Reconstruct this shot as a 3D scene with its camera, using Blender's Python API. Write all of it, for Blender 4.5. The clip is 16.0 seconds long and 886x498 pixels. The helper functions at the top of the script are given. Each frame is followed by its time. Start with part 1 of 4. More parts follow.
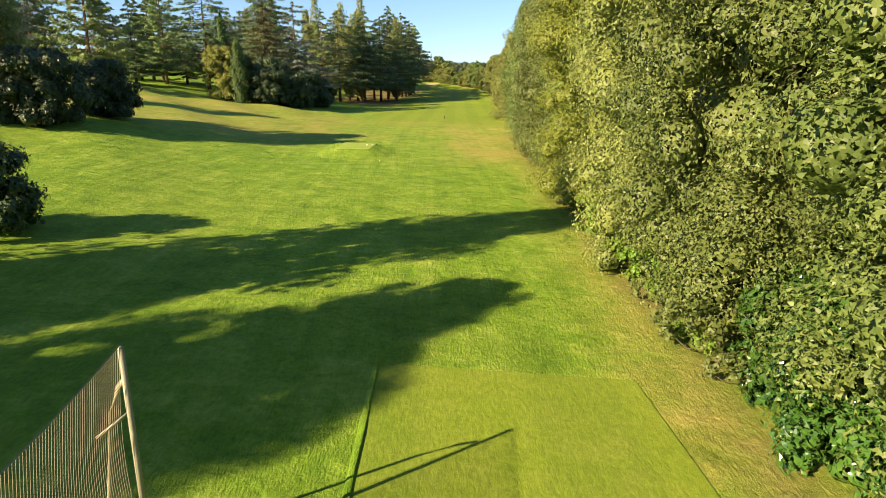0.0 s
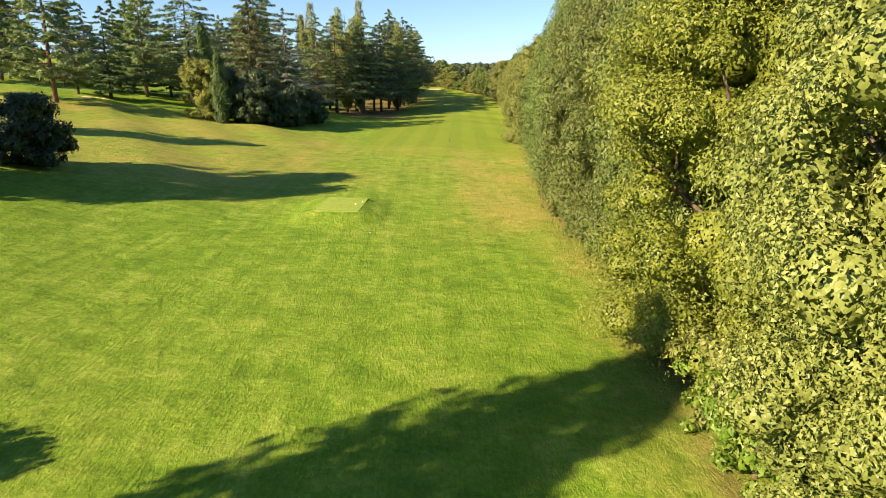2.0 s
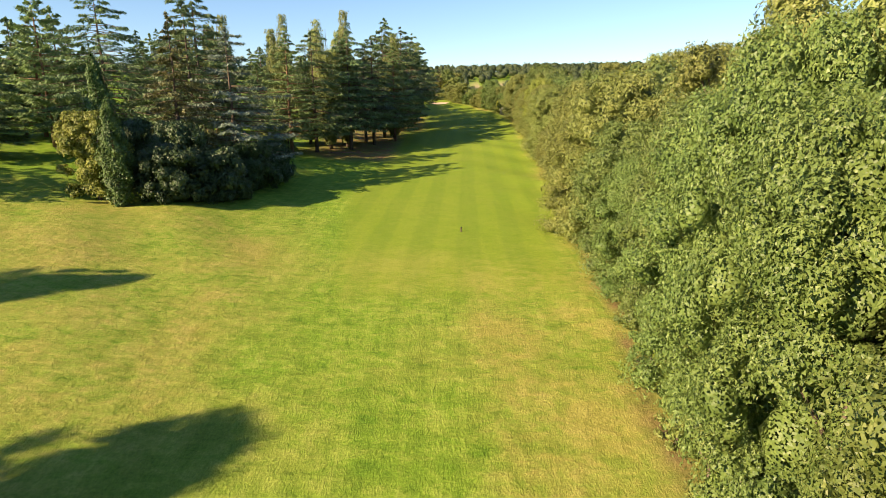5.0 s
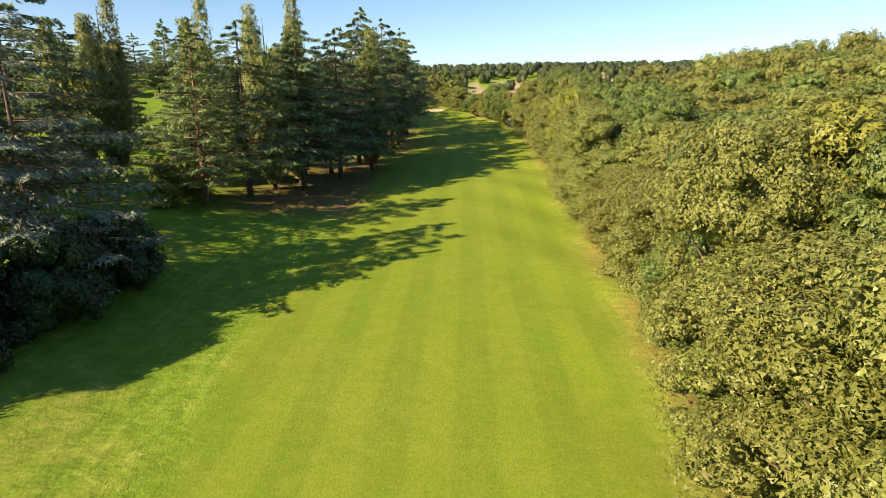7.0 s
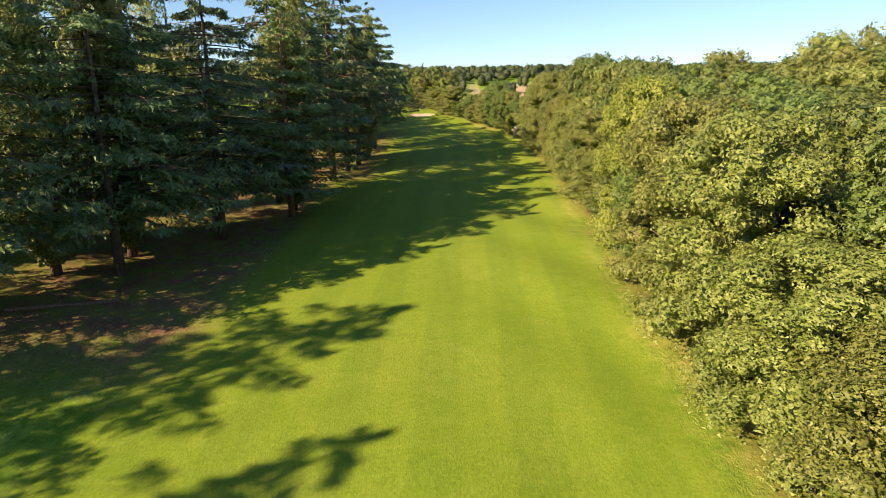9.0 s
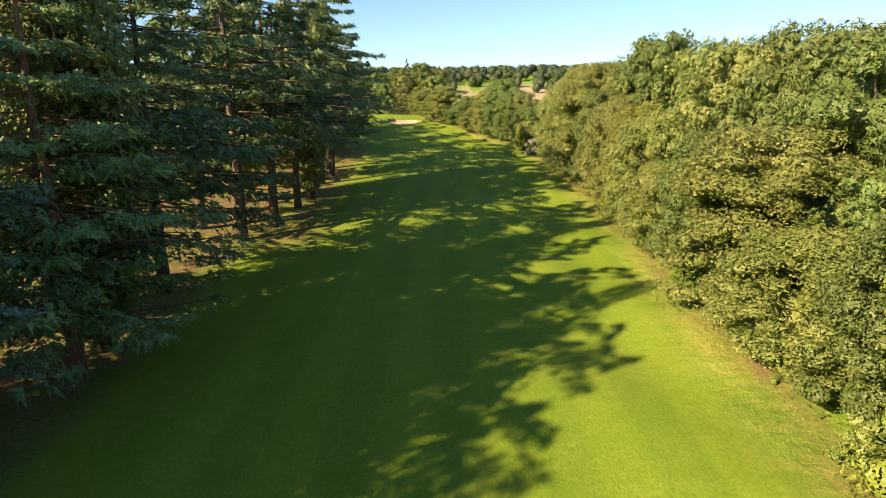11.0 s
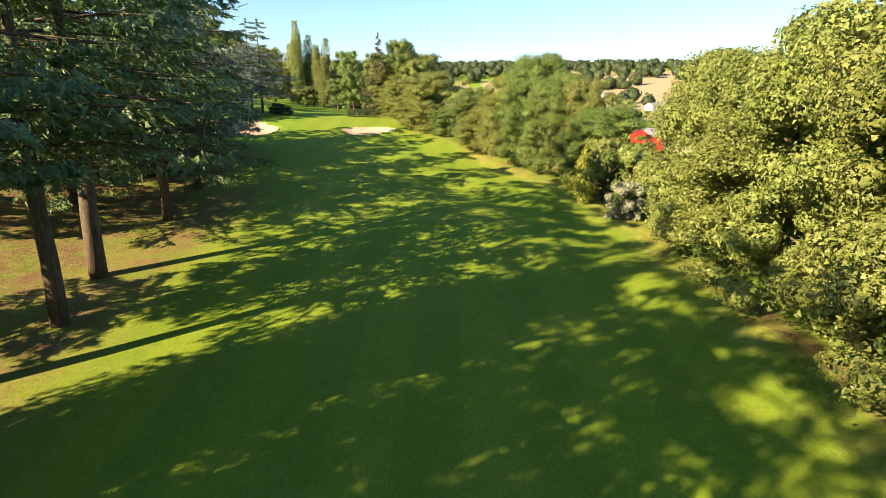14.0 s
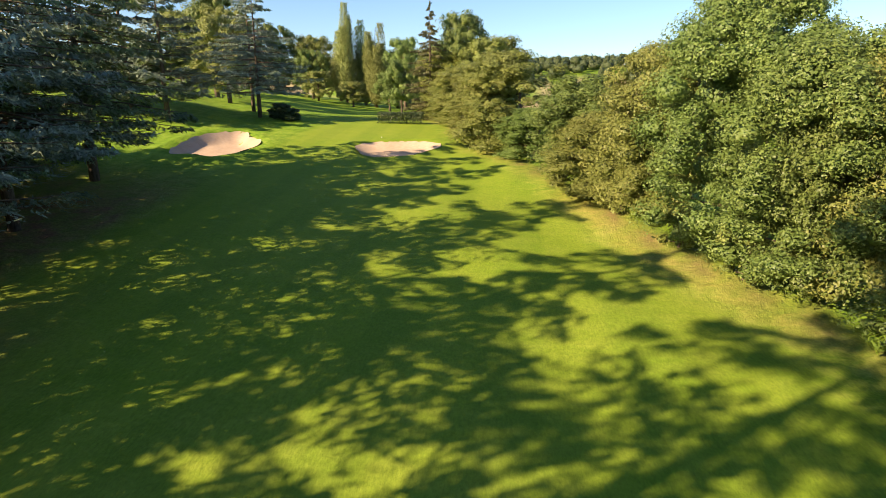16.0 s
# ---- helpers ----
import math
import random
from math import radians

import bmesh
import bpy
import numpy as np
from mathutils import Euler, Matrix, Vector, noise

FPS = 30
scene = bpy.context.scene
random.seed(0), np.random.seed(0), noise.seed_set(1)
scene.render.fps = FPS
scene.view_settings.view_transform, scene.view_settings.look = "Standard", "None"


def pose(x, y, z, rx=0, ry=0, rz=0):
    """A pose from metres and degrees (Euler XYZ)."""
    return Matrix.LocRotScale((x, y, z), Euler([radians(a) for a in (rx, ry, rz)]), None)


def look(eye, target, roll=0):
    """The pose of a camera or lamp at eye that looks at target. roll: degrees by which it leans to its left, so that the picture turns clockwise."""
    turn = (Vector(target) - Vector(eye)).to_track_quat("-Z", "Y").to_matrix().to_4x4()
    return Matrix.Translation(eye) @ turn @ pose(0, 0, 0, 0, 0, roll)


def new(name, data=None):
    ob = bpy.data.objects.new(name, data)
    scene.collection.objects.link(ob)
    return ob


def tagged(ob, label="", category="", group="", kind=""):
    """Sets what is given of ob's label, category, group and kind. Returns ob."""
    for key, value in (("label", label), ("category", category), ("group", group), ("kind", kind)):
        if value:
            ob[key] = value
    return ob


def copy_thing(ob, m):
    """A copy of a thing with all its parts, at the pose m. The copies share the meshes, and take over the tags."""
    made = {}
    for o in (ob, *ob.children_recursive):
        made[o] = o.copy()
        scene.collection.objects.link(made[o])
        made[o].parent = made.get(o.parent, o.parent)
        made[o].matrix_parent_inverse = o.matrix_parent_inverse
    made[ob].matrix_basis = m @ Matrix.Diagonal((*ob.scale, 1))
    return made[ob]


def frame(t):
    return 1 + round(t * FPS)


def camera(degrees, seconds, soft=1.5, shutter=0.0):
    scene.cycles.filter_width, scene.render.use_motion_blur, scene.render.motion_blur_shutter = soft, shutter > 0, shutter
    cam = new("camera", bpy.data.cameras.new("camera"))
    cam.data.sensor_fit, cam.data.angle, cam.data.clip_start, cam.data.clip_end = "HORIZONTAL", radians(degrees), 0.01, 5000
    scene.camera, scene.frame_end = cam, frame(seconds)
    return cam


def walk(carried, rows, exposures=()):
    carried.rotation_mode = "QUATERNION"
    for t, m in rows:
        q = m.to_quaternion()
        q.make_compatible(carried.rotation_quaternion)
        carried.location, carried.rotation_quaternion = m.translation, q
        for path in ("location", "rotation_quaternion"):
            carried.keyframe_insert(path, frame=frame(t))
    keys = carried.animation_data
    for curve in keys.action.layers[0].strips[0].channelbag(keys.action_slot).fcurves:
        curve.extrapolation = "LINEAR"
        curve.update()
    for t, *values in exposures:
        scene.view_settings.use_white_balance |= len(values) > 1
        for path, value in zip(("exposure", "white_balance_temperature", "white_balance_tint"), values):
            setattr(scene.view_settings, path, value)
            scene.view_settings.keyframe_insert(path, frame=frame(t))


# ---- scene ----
# A drone flies low over a golf hole, from the tee to the green, between a wall of trees and a conifer grove.
cam = camera(75.87, 16.0, soft=0.85)
PATH = [  # seconds, x, y, z, yaw, pitch, roll
    (0, 0.000, 0.000, 7.000, -2.091, -14.379, 0.138),
    (0.5, -0.032, 2.572, 7.731, -2.072, -14.371, 0.206),
    (1, -0.058, 5.665, 8.530, -2.002, -14.369, 0.244),
    (1.5, -0.085, 8.936, 9.426, -1.962, -14.384, 0.268),
    (2, -0.083, 12.492, 10.433, -1.903, -14.439, 0.319),
    (2.5, -0.080, 16.927, 11.610, -1.883, -14.513, 0.355),
    (3, -0.199, 22.214, 12.606, -1.909, -14.449, 0.211),
    (3.5, 0.229, 27.726, 13.914, -1.619, -14.468, -0.001),
    (4, 0.481, 32.948, 15.274, -1.470, -14.469, -0.192),
    (4.5, 0.708, 39.200, 16.607, -1.314, -14.445, -0.320),
    (5, 0.893, 47.061, 17.822, -1.165, -14.455, -0.412),
    (5.2, 0.947, 50.682, 18.290, -1.188, -14.476, -0.445),
    (7.3, 3.700, 95.178, 21.547, -1.346, -14.622, -0.285),
    (7.5, 4.219, 99.835, 21.560, -1.350, -14.602, -0.224),
    (8, 5.599, 112.010, 21.454, -1.346, -14.557, -0.030),
    (8.5, 6.776, 124.198, 21.215, -1.374, -14.445, 0.085),
    (9, 7.858, 136.033, 20.949, -1.428, -14.287, 0.028),
    (9.2, 8.265, 140.456, 20.860, -1.450, -14.242, 0.005),
    (11.3, 9.484, 181.837, 21.781, -2.483, -14.144, -0.150),
    (11.5, 9.798, 186.159, 21.792, -2.505, -14.171, -0.161),
    (12, 10.683, 197.180, 21.779, -2.563, -14.247, -0.181),
    (12.5, 11.455, 207.547, 21.847, -2.648, -14.342, -0.115),
    (13, 12.033, 217.400, 22.041, -2.789, -14.425, 0.053),
    (13.5, 12.651, 226.532, 21.962, -2.972, -14.437, 0.162),
    (14, 13.521, 236.032, 21.975, -2.732, -14.450, 0.178),
    (14.5, 14.370, 245.447, 22.033, -1.746, -14.446, 0.143),
    (15, 15.045, 254.990, 22.064, -0.397, -14.455, 0.063),
    (15.5, 15.456, 264.667, 22.115, 1.822, -14.523, 0.039),
    (16, 15.487, 274.041, 22.147, 4.969, -14.644, 0.077),
]
walk(cam, [(t, pose(x, y, z, 90 + p, 0, w) @ pose(0, 0, 0, 0, 0, r)) for t, x, y, z, w, p, r in PATH],
     exposures=((0, 1.66, 6500, 12), (5, 1.58, 6500, 13), (9.2, 1.52, 6500, 14), (11.5, 1.74, 6500, 10), (12.5, 1.82, 6500, 9), (14.2, 1.96, 6500, 8), (15.2, 1.66, 6500, 10), (16, 1.68, 6500, 13)))

# ---------------------------------------------------------------- light
SUN_AZ, SUN_EL = radians(34.0), radians(28.2)      # shadows run towards +x, +y
sun_from = Vector((-math.cos(SUN_AZ) * math.cos(SUN_EL), -math.sin(SUN_AZ) * math.cos(SUN_EL), math.sin(SUN_EL)))
world = bpy.data.worlds.new("sky")
scene.world = world
world.use_nodes = True
wn, wl = world.node_tree.nodes, world.node_tree.links
sky = wn.new("ShaderNodeTexSky")
sky.sky_type, sky.sun_disc = "NISHITA", False
sky.sun_elevation = SUN_EL
sky.sun_rotation = math.atan2(sun_from.x, sun_from.y)
sky.air_density, sky.dust_density, sky.ozone_density = 1.0, 0.1, 4.0
wl.new(sky.outputs[0], wn["Background"].inputs[0])
wn["Background"].inputs[1].default_value = 0.06
sun = new("sun", bpy.data.lights.new("sun", "SUN"))
sun.data.energy, sun.data.angle, sun.data.color = 5.0, radians(0.55), (1.0, 0.745, 0.465)
sun.matrix_world = look(sun_from * 100, (0, 0, 0))

# ---------------------------------------------------------------- materials


def material(name, rough=0.8, spec=0.3):
    m = bpy.data.materials.new(name)
    m.use_nodes = True
    b = m.node_tree.nodes["Principled BSDF"]
    b.inputs["Roughness"].default_value = rough
    b.inputs["Specular IOR Level"].default_value = spec
    return m, m.node_tree.nodes, m.node_tree.links, b


def ramp(nodes, stops):
    r = nodes.new("ShaderNodeValToRGB")
    while len(r.color_ramp.elements) < len(stops):
        r.color_ramp.elements.new(0.5)
    for e, (p, col) in zip(r.color_ramp.elements, stops):
        e.position, e.color = p, (*col, 1)
    return r


def noise_tex(nodes, links, scale, detail=4.0, rough=0.55, vec=None):
    n = nodes.new("ShaderNodeTexNoise")
    n.inputs["Scale"].default_value, n.inputs["Detail"].default_value, n.inputs["Roughness"].default_value = scale, detail, rough
    if vec:
        links.new(vec, n.inputs["Vector"])
    return n


def mix_col(nodes, links, fac, a, b, mode="MIX"):
    n = nodes.new("ShaderNodeMix")
    n.data_type, n.blend_type = "RGBA", mode
    for sock, val in ((n.inputs[0], fac), (n.inputs[6], a), (n.inputs[7], b)):
        if isinstance(val, (int, float)):
            sock.default_value = val
        elif isinstance(val, tuple):
            sock.default_value = (*val, 1)
        else:
            links.new(val, sock)
    return n.outputs[2]


def math_node(nodes, links, op, a, b=0.0, c=None):
    n = nodes.new("ShaderNodeMath")
    n.operation = op
    for sock, val in zip(n.inputs, (a, b) if c is None else (a, b, c)):
        if isinstance(val, (int, float)):
            sock.default_value = val
        else:
            links.new(val, sock)
    return n.outputs[0]


def leaf_material(name, dark, mid, light, rough=0.5, through_leaf=0.3, spec=0.4, spread=0.35, cells=9.0, tilt=1.0, gaps=0.32):
    """Leaves: three tones from leaf to leaf, a drift of tone through the crown, and a tint from tree to tree."""
    m, n, l, b = material(name, rough, spec)
    geo, info = n.new("ShaderNodeNewGeometry"), n.new("ShaderNodeObjectInfo")
    tone = ramp(n, [(0.0, dark), (0.5, mid), (1.0, light)])
    drift = noise_tex(n, l, 0.45, 2.0, vec=geo.outputs["Position"])
    # small leaves told apart by cells, each turned its own way
    vor = n.new("ShaderNodeTexVoronoi")
    vor.inputs["Scale"].default_value = cells
    l.new(geo.outputs["Position"], vor.inputs["Vector"])
    sepc = n.new("ShaderNodeSeparateColor")
    l.new(vor.outputs["Color"], sepc.inputs[0])
    off = n.new("ShaderNodeVectorMath")
    off.operation = "MULTIPLY_ADD"
    l.new(vor.outputs["Color"], off.inputs[0])
    off.inputs[1].default_value, off.inputs[2].default_value = (tilt,) * 3, (-tilt / 2,) * 3
    add = n.new("ShaderNodeVectorMath")
    add.operation = "ADD"
    l.new(off.outputs[0], add.inputs[0])
    l.new(geo.outputs["Normal"], add.inputs[1])
    nrm = n.new("ShaderNodeVectorMath")
    nrm.operation = "NORMALIZE"
    l.new(add.outputs[0], nrm.inputs[0])
    l.new(nrm.outputs[0], b.inputs["Normal"])
    pick = math_node(n, l, "MULTIPLY_ADD", sepc.outputs[0], 0.4, math_node(n, l, "MULTIPLY", geo.outputs["Random Per Island"], 0.25))
    fac = math_node(n, l, "MULTIPLY_ADD", drift.outputs[0], 0.9, math_node(n, l, "ADD", pick, -0.28))
    l.new(fac, tone.inputs[0])
    hsv = n.new("ShaderNodeHueSaturation")
    l.new(tone.outputs[0], hsv.inputs["Color"])
    l.new(math_node(n, l, "MULTIPLY_ADD", info.outputs["Random"], 0.024, 0.490), hsv.inputs["Hue"])
    l.new(math_node(n, l, "MULTIPLY_ADD", info.outputs["Random"], spread, 1.0 - spread / 2), hsv.inputs["Value"])
    l.new(hsv.outputs[0], b.inputs["Base Color"])
    tr = n.new("ShaderNodeBsdfTranslucent")
    l.new(hsv.outputs[0], tr.inputs[0])
    l.new(nrm.outputs[0], tr.inputs["Normal"])
    mx = n.new("ShaderNodeMixShader")
    mx.inputs[0].default_value = through_leaf
    l.new(b.outputs[0], mx.inputs[1])
    l.new(tr.outputs[0], mx.inputs[2])
    # a spray is open between its leaves
    clear = n.new("ShaderNodeBsdfTransparent")
    cut = n.new("ShaderNodeMixShader")
    l.new(math_node(n, l, "LESS_THAN", sepc.outputs[2], gaps), cut.inputs[0])
    l.new(mx.outputs[0], cut.inputs[1])
    l.new(clear.outputs[0], cut.inputs[2])
    l.new(cut.outputs[0], n["Material Output"].inputs[0])
    return m


def bark_material(name, dark, light):
    m, n, l, b = material(name, 0.9, 0.2)
    co = n.new("ShaderNodeTexCoord")
    mp = n.new("ShaderNodeMapping")
    mp.inputs["Scale"].default_value = (6, 6, 1.2)
    l.new(co.outputs["Object"], mp.inputs[0])
    ns = noise_tex(n, l, 1.5, 6, 0.65, mp.outputs[0])
    r = ramp(n, [(0.3, dark), (0.7, light)])
    l.new(ns.outputs[0], r.inputs[0])
    l.new(r.outputs[0], b.inputs["Base Color"])
    bump = n.new("ShaderNodeBump")
    bump.inputs["Strength"].default_value, bump.inputs["Distance"].default_value = 0.8, 0.05
    l.new(ns.outputs[0], bump.inputs["Height"])
    l.new(bump.outputs[0], b.inputs["Normal"])
    return m


def rough_material(name, a, b_col, scale, rough=0.8, spec=0.3, bump=0.3, dist=0.02, metal=0.0):
    m, n, l, b = material(name, rough, spec)
    b.inputs["Metallic"].default_value = metal
    co = n.new("ShaderNodeTexCoord")
    ns = noise_tex(n, l, scale, 6, 0.65, co.outputs["Object"])
    big = noise_tex(n, l, scale * 0.13, 3, 0.5, co.outputs["Object"])
    f = math_node(n, l, "MULTIPLY_ADD", ns.outputs[0], 0.6, math_node(n, l, "MULTIPLY", big.outputs[0], 0.4))
    r = ramp(n, [(0.3, a), (0.7, b_col)])
    l.new(f, r.inputs[0])
    l.new(r.outputs[0], b.inputs["Base Color"])
    bp = n.new("ShaderNodeBump")
    bp.inputs["Strength"].default_value, bp.inputs["Distance"].default_value = bump, dist
    l.new(ns.outputs[0], bp.inputs["Height"])
    l.new(bp.outputs[0], b.inputs["Normal"])
    return m


OAK = leaf_material("oak_leaves", (0.081, 0.107, 0.022), (0.186, 0.224, 0.050), (0.336, 0.355, 0.110), cells=12.0)
LIME = leaf_material("lime_leaves", (0.098, 0.126, 0.017), (0.201, 0.238, 0.036), (0.332, 0.348, 0.073))
HORNBEAM = leaf_material("hornbeam_leaves", (0.054, 0.092, 0.020), (0.125, 0.179, 0.041), (0.244, 0.304, 0.081), cells=13.0)
LAUREL = leaf_material("laurel_leaves", (0.02, 0.06, 0.01), (0.045, 0.11, 0.018), (0.09, 0.19, 0.03), rough=0.22, through_leaf=0.12, spec=0.7)
YELLOW = leaf_material("yellow_lime_leaves", (0.108, 0.160, 0.019), (0.203, 0.274, 0.033), (0.315, 0.381, 0.070), cells=14.0)
BRIGHT = leaf_material("bright_leaves", (0.07, 0.14, 0.015), (0.13, 0.23, 0.02), (0.22, 0.33, 0.04))
GOLDEN = leaf_material("golden_cypress_scales", (0.16, 0.20, 0.02), (0.27, 0.31, 0.035), (0.40, 0.42, 0.07), cells=7.5)
SILVER = leaf_material("silver_leaves", (0.176, 0.196, 0.121), (0.297, 0.317, 0.216), (0.446, 0.452, 0.338))
YEW = leaf_material("yew_needles", (0.016, 0.031, 0.011), (0.037, 0.066, 0.019), (0.078, 0.118, 0.031), through_leaf=0.08, cells=7.5, gaps=0.2)
SPRUCE = leaf_material("spruce_needles", (0.045, 0.085, 0.034), (0.100, 0.158, 0.056), (0.198, 0.268, 0.094), through_leaf=0.22, cells=11.0, gaps=0.26)
RUSSET = leaf_material("russet_spruce_needles", (0.047, 0.055, 0.017), (0.101, 0.111, 0.033), (0.203, 0.186, 0.060), through_leaf=0.22, cells=7.5, gaps=0.2)
CEDAR = leaf_material("blue_cedar_needles", (0.066, 0.102, 0.074), (0.143, 0.196, 0.143), (0.263, 0.329, 0.241), through_leaf=0.2, cells=12.0, gaps=0.32)
PINE = leaf_material("pine_needles", (0.070, 0.119, 0.039), (0.155, 0.226, 0.070), (0.283, 0.353, 0.131), through_leaf=0.25, cells=11.0, gaps=0.26)
CYPRESS = leaf_material("cypress_scales", (0.030, 0.060, 0.012), (0.06, 0.105, 0.018), (0.11, 0.16, 0.03), through_leaf=0.1, cells=7.5, gaps=0.2)
POPLAR = leaf_material("poplar_leaves", (0.127, 0.164, 0.046), (0.237, 0.283, 0.081), (0.382, 0.419, 0.146), through_leaf=0.4)
FARWOOD = leaf_material("far_wood_leaves", (0.025, 0.045, 0.015), (0.055, 0.08, 0.027), (0.10, 0.125, 0.045), cells=1.2, gaps=0.0)
BARK = bark_material("bark", (0.05, 0.037, 0.026), (0.16, 0.125, 0.095))
PINE_BARK = bark_material("pine_bark", (0.10, 0.055, 0.032), (0.28, 0.18, 0.12))
SAND = rough_material("bunker_sand", (0.33, 0.25, 0.18), (0.46, 0.36, 0.27), 3.0, 0.95, 0.1, 0.4, 0.03)

# ---------------------------------------------------------------- the lie of the land
G = (5.7335, 0.2406, 5.5850, 1.0752, 1.4023, 1.5603, -1.1809)


def softplus(v, k):
    return k * np.logaddexp(0.0, v / k)


def smooth(v, a, b):
    u = np.clip((v - a) / (b - a), 0.0, 1.0)
    return u * u * (3 - 2 * u)


def fairway_height(x, y):
    u = np.clip(x, -35, 40) / 30
    v = (np.clip(y, -40, 350) - 150) / 150
    return G[0] + G[1] * u + G[2] * v + G[3] * u * v + G[4] * v * v + G[5] * v ** 3 + G[6] * u * v * v


HEDGE_Y = (-30, 9, 20, 32, 41, 50, 73, 82, 107, 120, 144, 166, 200, 227, 245, 262, 276, 286, 293, 302, 314, 323, 334, 346, 380)
HEDGE_X = (6.5, 7.0, 7.6, 8.8, 9.9, 9.6, 11.6, 13.4, 16.2, 18.4, 21, 23.2, 26.2, 29, 30, 30.4, 31.5, 30, 28.6, 25, 21.6, 18.6, 14.4, 10.5, 2)


def hedge_x(y):
    """The foot of the wall of trees, on its open side."""
    return np.interp(y, HEDGE_Y, HEDGE_X)


BUNKERS = ((5.6, 332.0, 3.8, 5.0, 0.5), (-13.0, 332.0, 3.4, 7.6, 0.8), (-60.8, 121.8, 3.0, 1.7, 0.3))   # x, y, half width, half length, depth


def bunker_shape(k, a):
    """The radius of a bunker's rim at an angle, as a share of its half width and length."""
    return 1 + 0.16 * np.sin(2 * a + 1.1 + k) + 0.10 * np.sin(3 * a + 2.2 * k) + 0.05 * np.sin(5 * a)


def land(x, y):
    x, y = np.asarray(x, float), np.asarray(y, float)
    z = fairway_height(x, y)
    z = z + 0.13 * softplus(-14 - np.maximum(x, -120), 3.0)
    z = z + 0.25 * (np.sin(x * 0.21 + 1.0) * np.sin(y * 0.13) + 0.6 * np.sin(x * 0.5 + y * 0.31)) * smooth(np.abs(x + 2), 6, 24)
    right = smooth(x, hedge_x(y) + 6, hedge_x(y) + 55)
    z = z * (1 - right) + (10.2 + 0.004 * (y - 300)) * right
    far = np.hypot(x - 20, y - 200)
    z = z * (1 - smooth(far, 260, 420)) + 12 * smooth(far, 260, 420)
    z = z + 66 * smooth(far, 420, 1150) + 3 * np.sin(x * 0.006) * smooth(far, 500, 1100)
    for k, (bx, by, w, h, depth) in enumerate(BUNKERS):
        a = np.arctan2((y - by) / h, (x - bx) / w)
        r = np.hypot((x - bx) / w, (y - by) / h) / bunker_shape(k, a)
        z = z - depth * (1 - smooth(r, 0.55, 1.02)) + 0.35 * np.exp(-((r - 1.15) / 0.16) ** 2)
    # mound under the small raised tee, and the front tee's platform
    z = z + 0.6 * (1 - smooth(np.maximum(np.abs(x + 6.2) / 2.0, np.abs(y - 54.2) / 3.0), 0.85, 1.6))
    return z


def z_at(x, y):
    return float(land(x, y))


def spaced(lo, hi, step, far_lo, far_hi, grow=1.13):
    v, out = hi, list(np.arange(lo, hi + 1e-6, step))
    s = step
    while v < far_hi:
        s *= grow
        v += s
        out.append(v)
    v, s = lo, step
    while v > far_lo:
        s *= grow
        v -= s
        out.insert(0, v)
    return np.array(out)


def mesh_of(name, verts, faces, mat=None, shade=False):
    me = bpy.data.meshes.new(name)
    me.from_pydata(np.asarray(verts).tolist(), [], np.asarray(faces).tolist() if not isinstance(faces, list) else faces)
    if mat:
        me.materials.append(mat)
    if shade:
        me.polygons.foreach_set("use_smooth", [True] * len(me.polygons))
    me.update()
    return me


def grid_faces(nx, ny):
    i, j = np.meshgrid(np.arange(nx - 1), np.arange(ny - 1), indexing="ij")
    a = (i * ny + j).ravel()
    return np.stack([a, a + ny, a + ny + 1, a + 1], -1)


def attribute(me, name, values):
    at = me.attributes.new(name, "FLOAT", "POINT")
    at.data.foreach_set("value", np.asarray(values, np.float32).ravel())


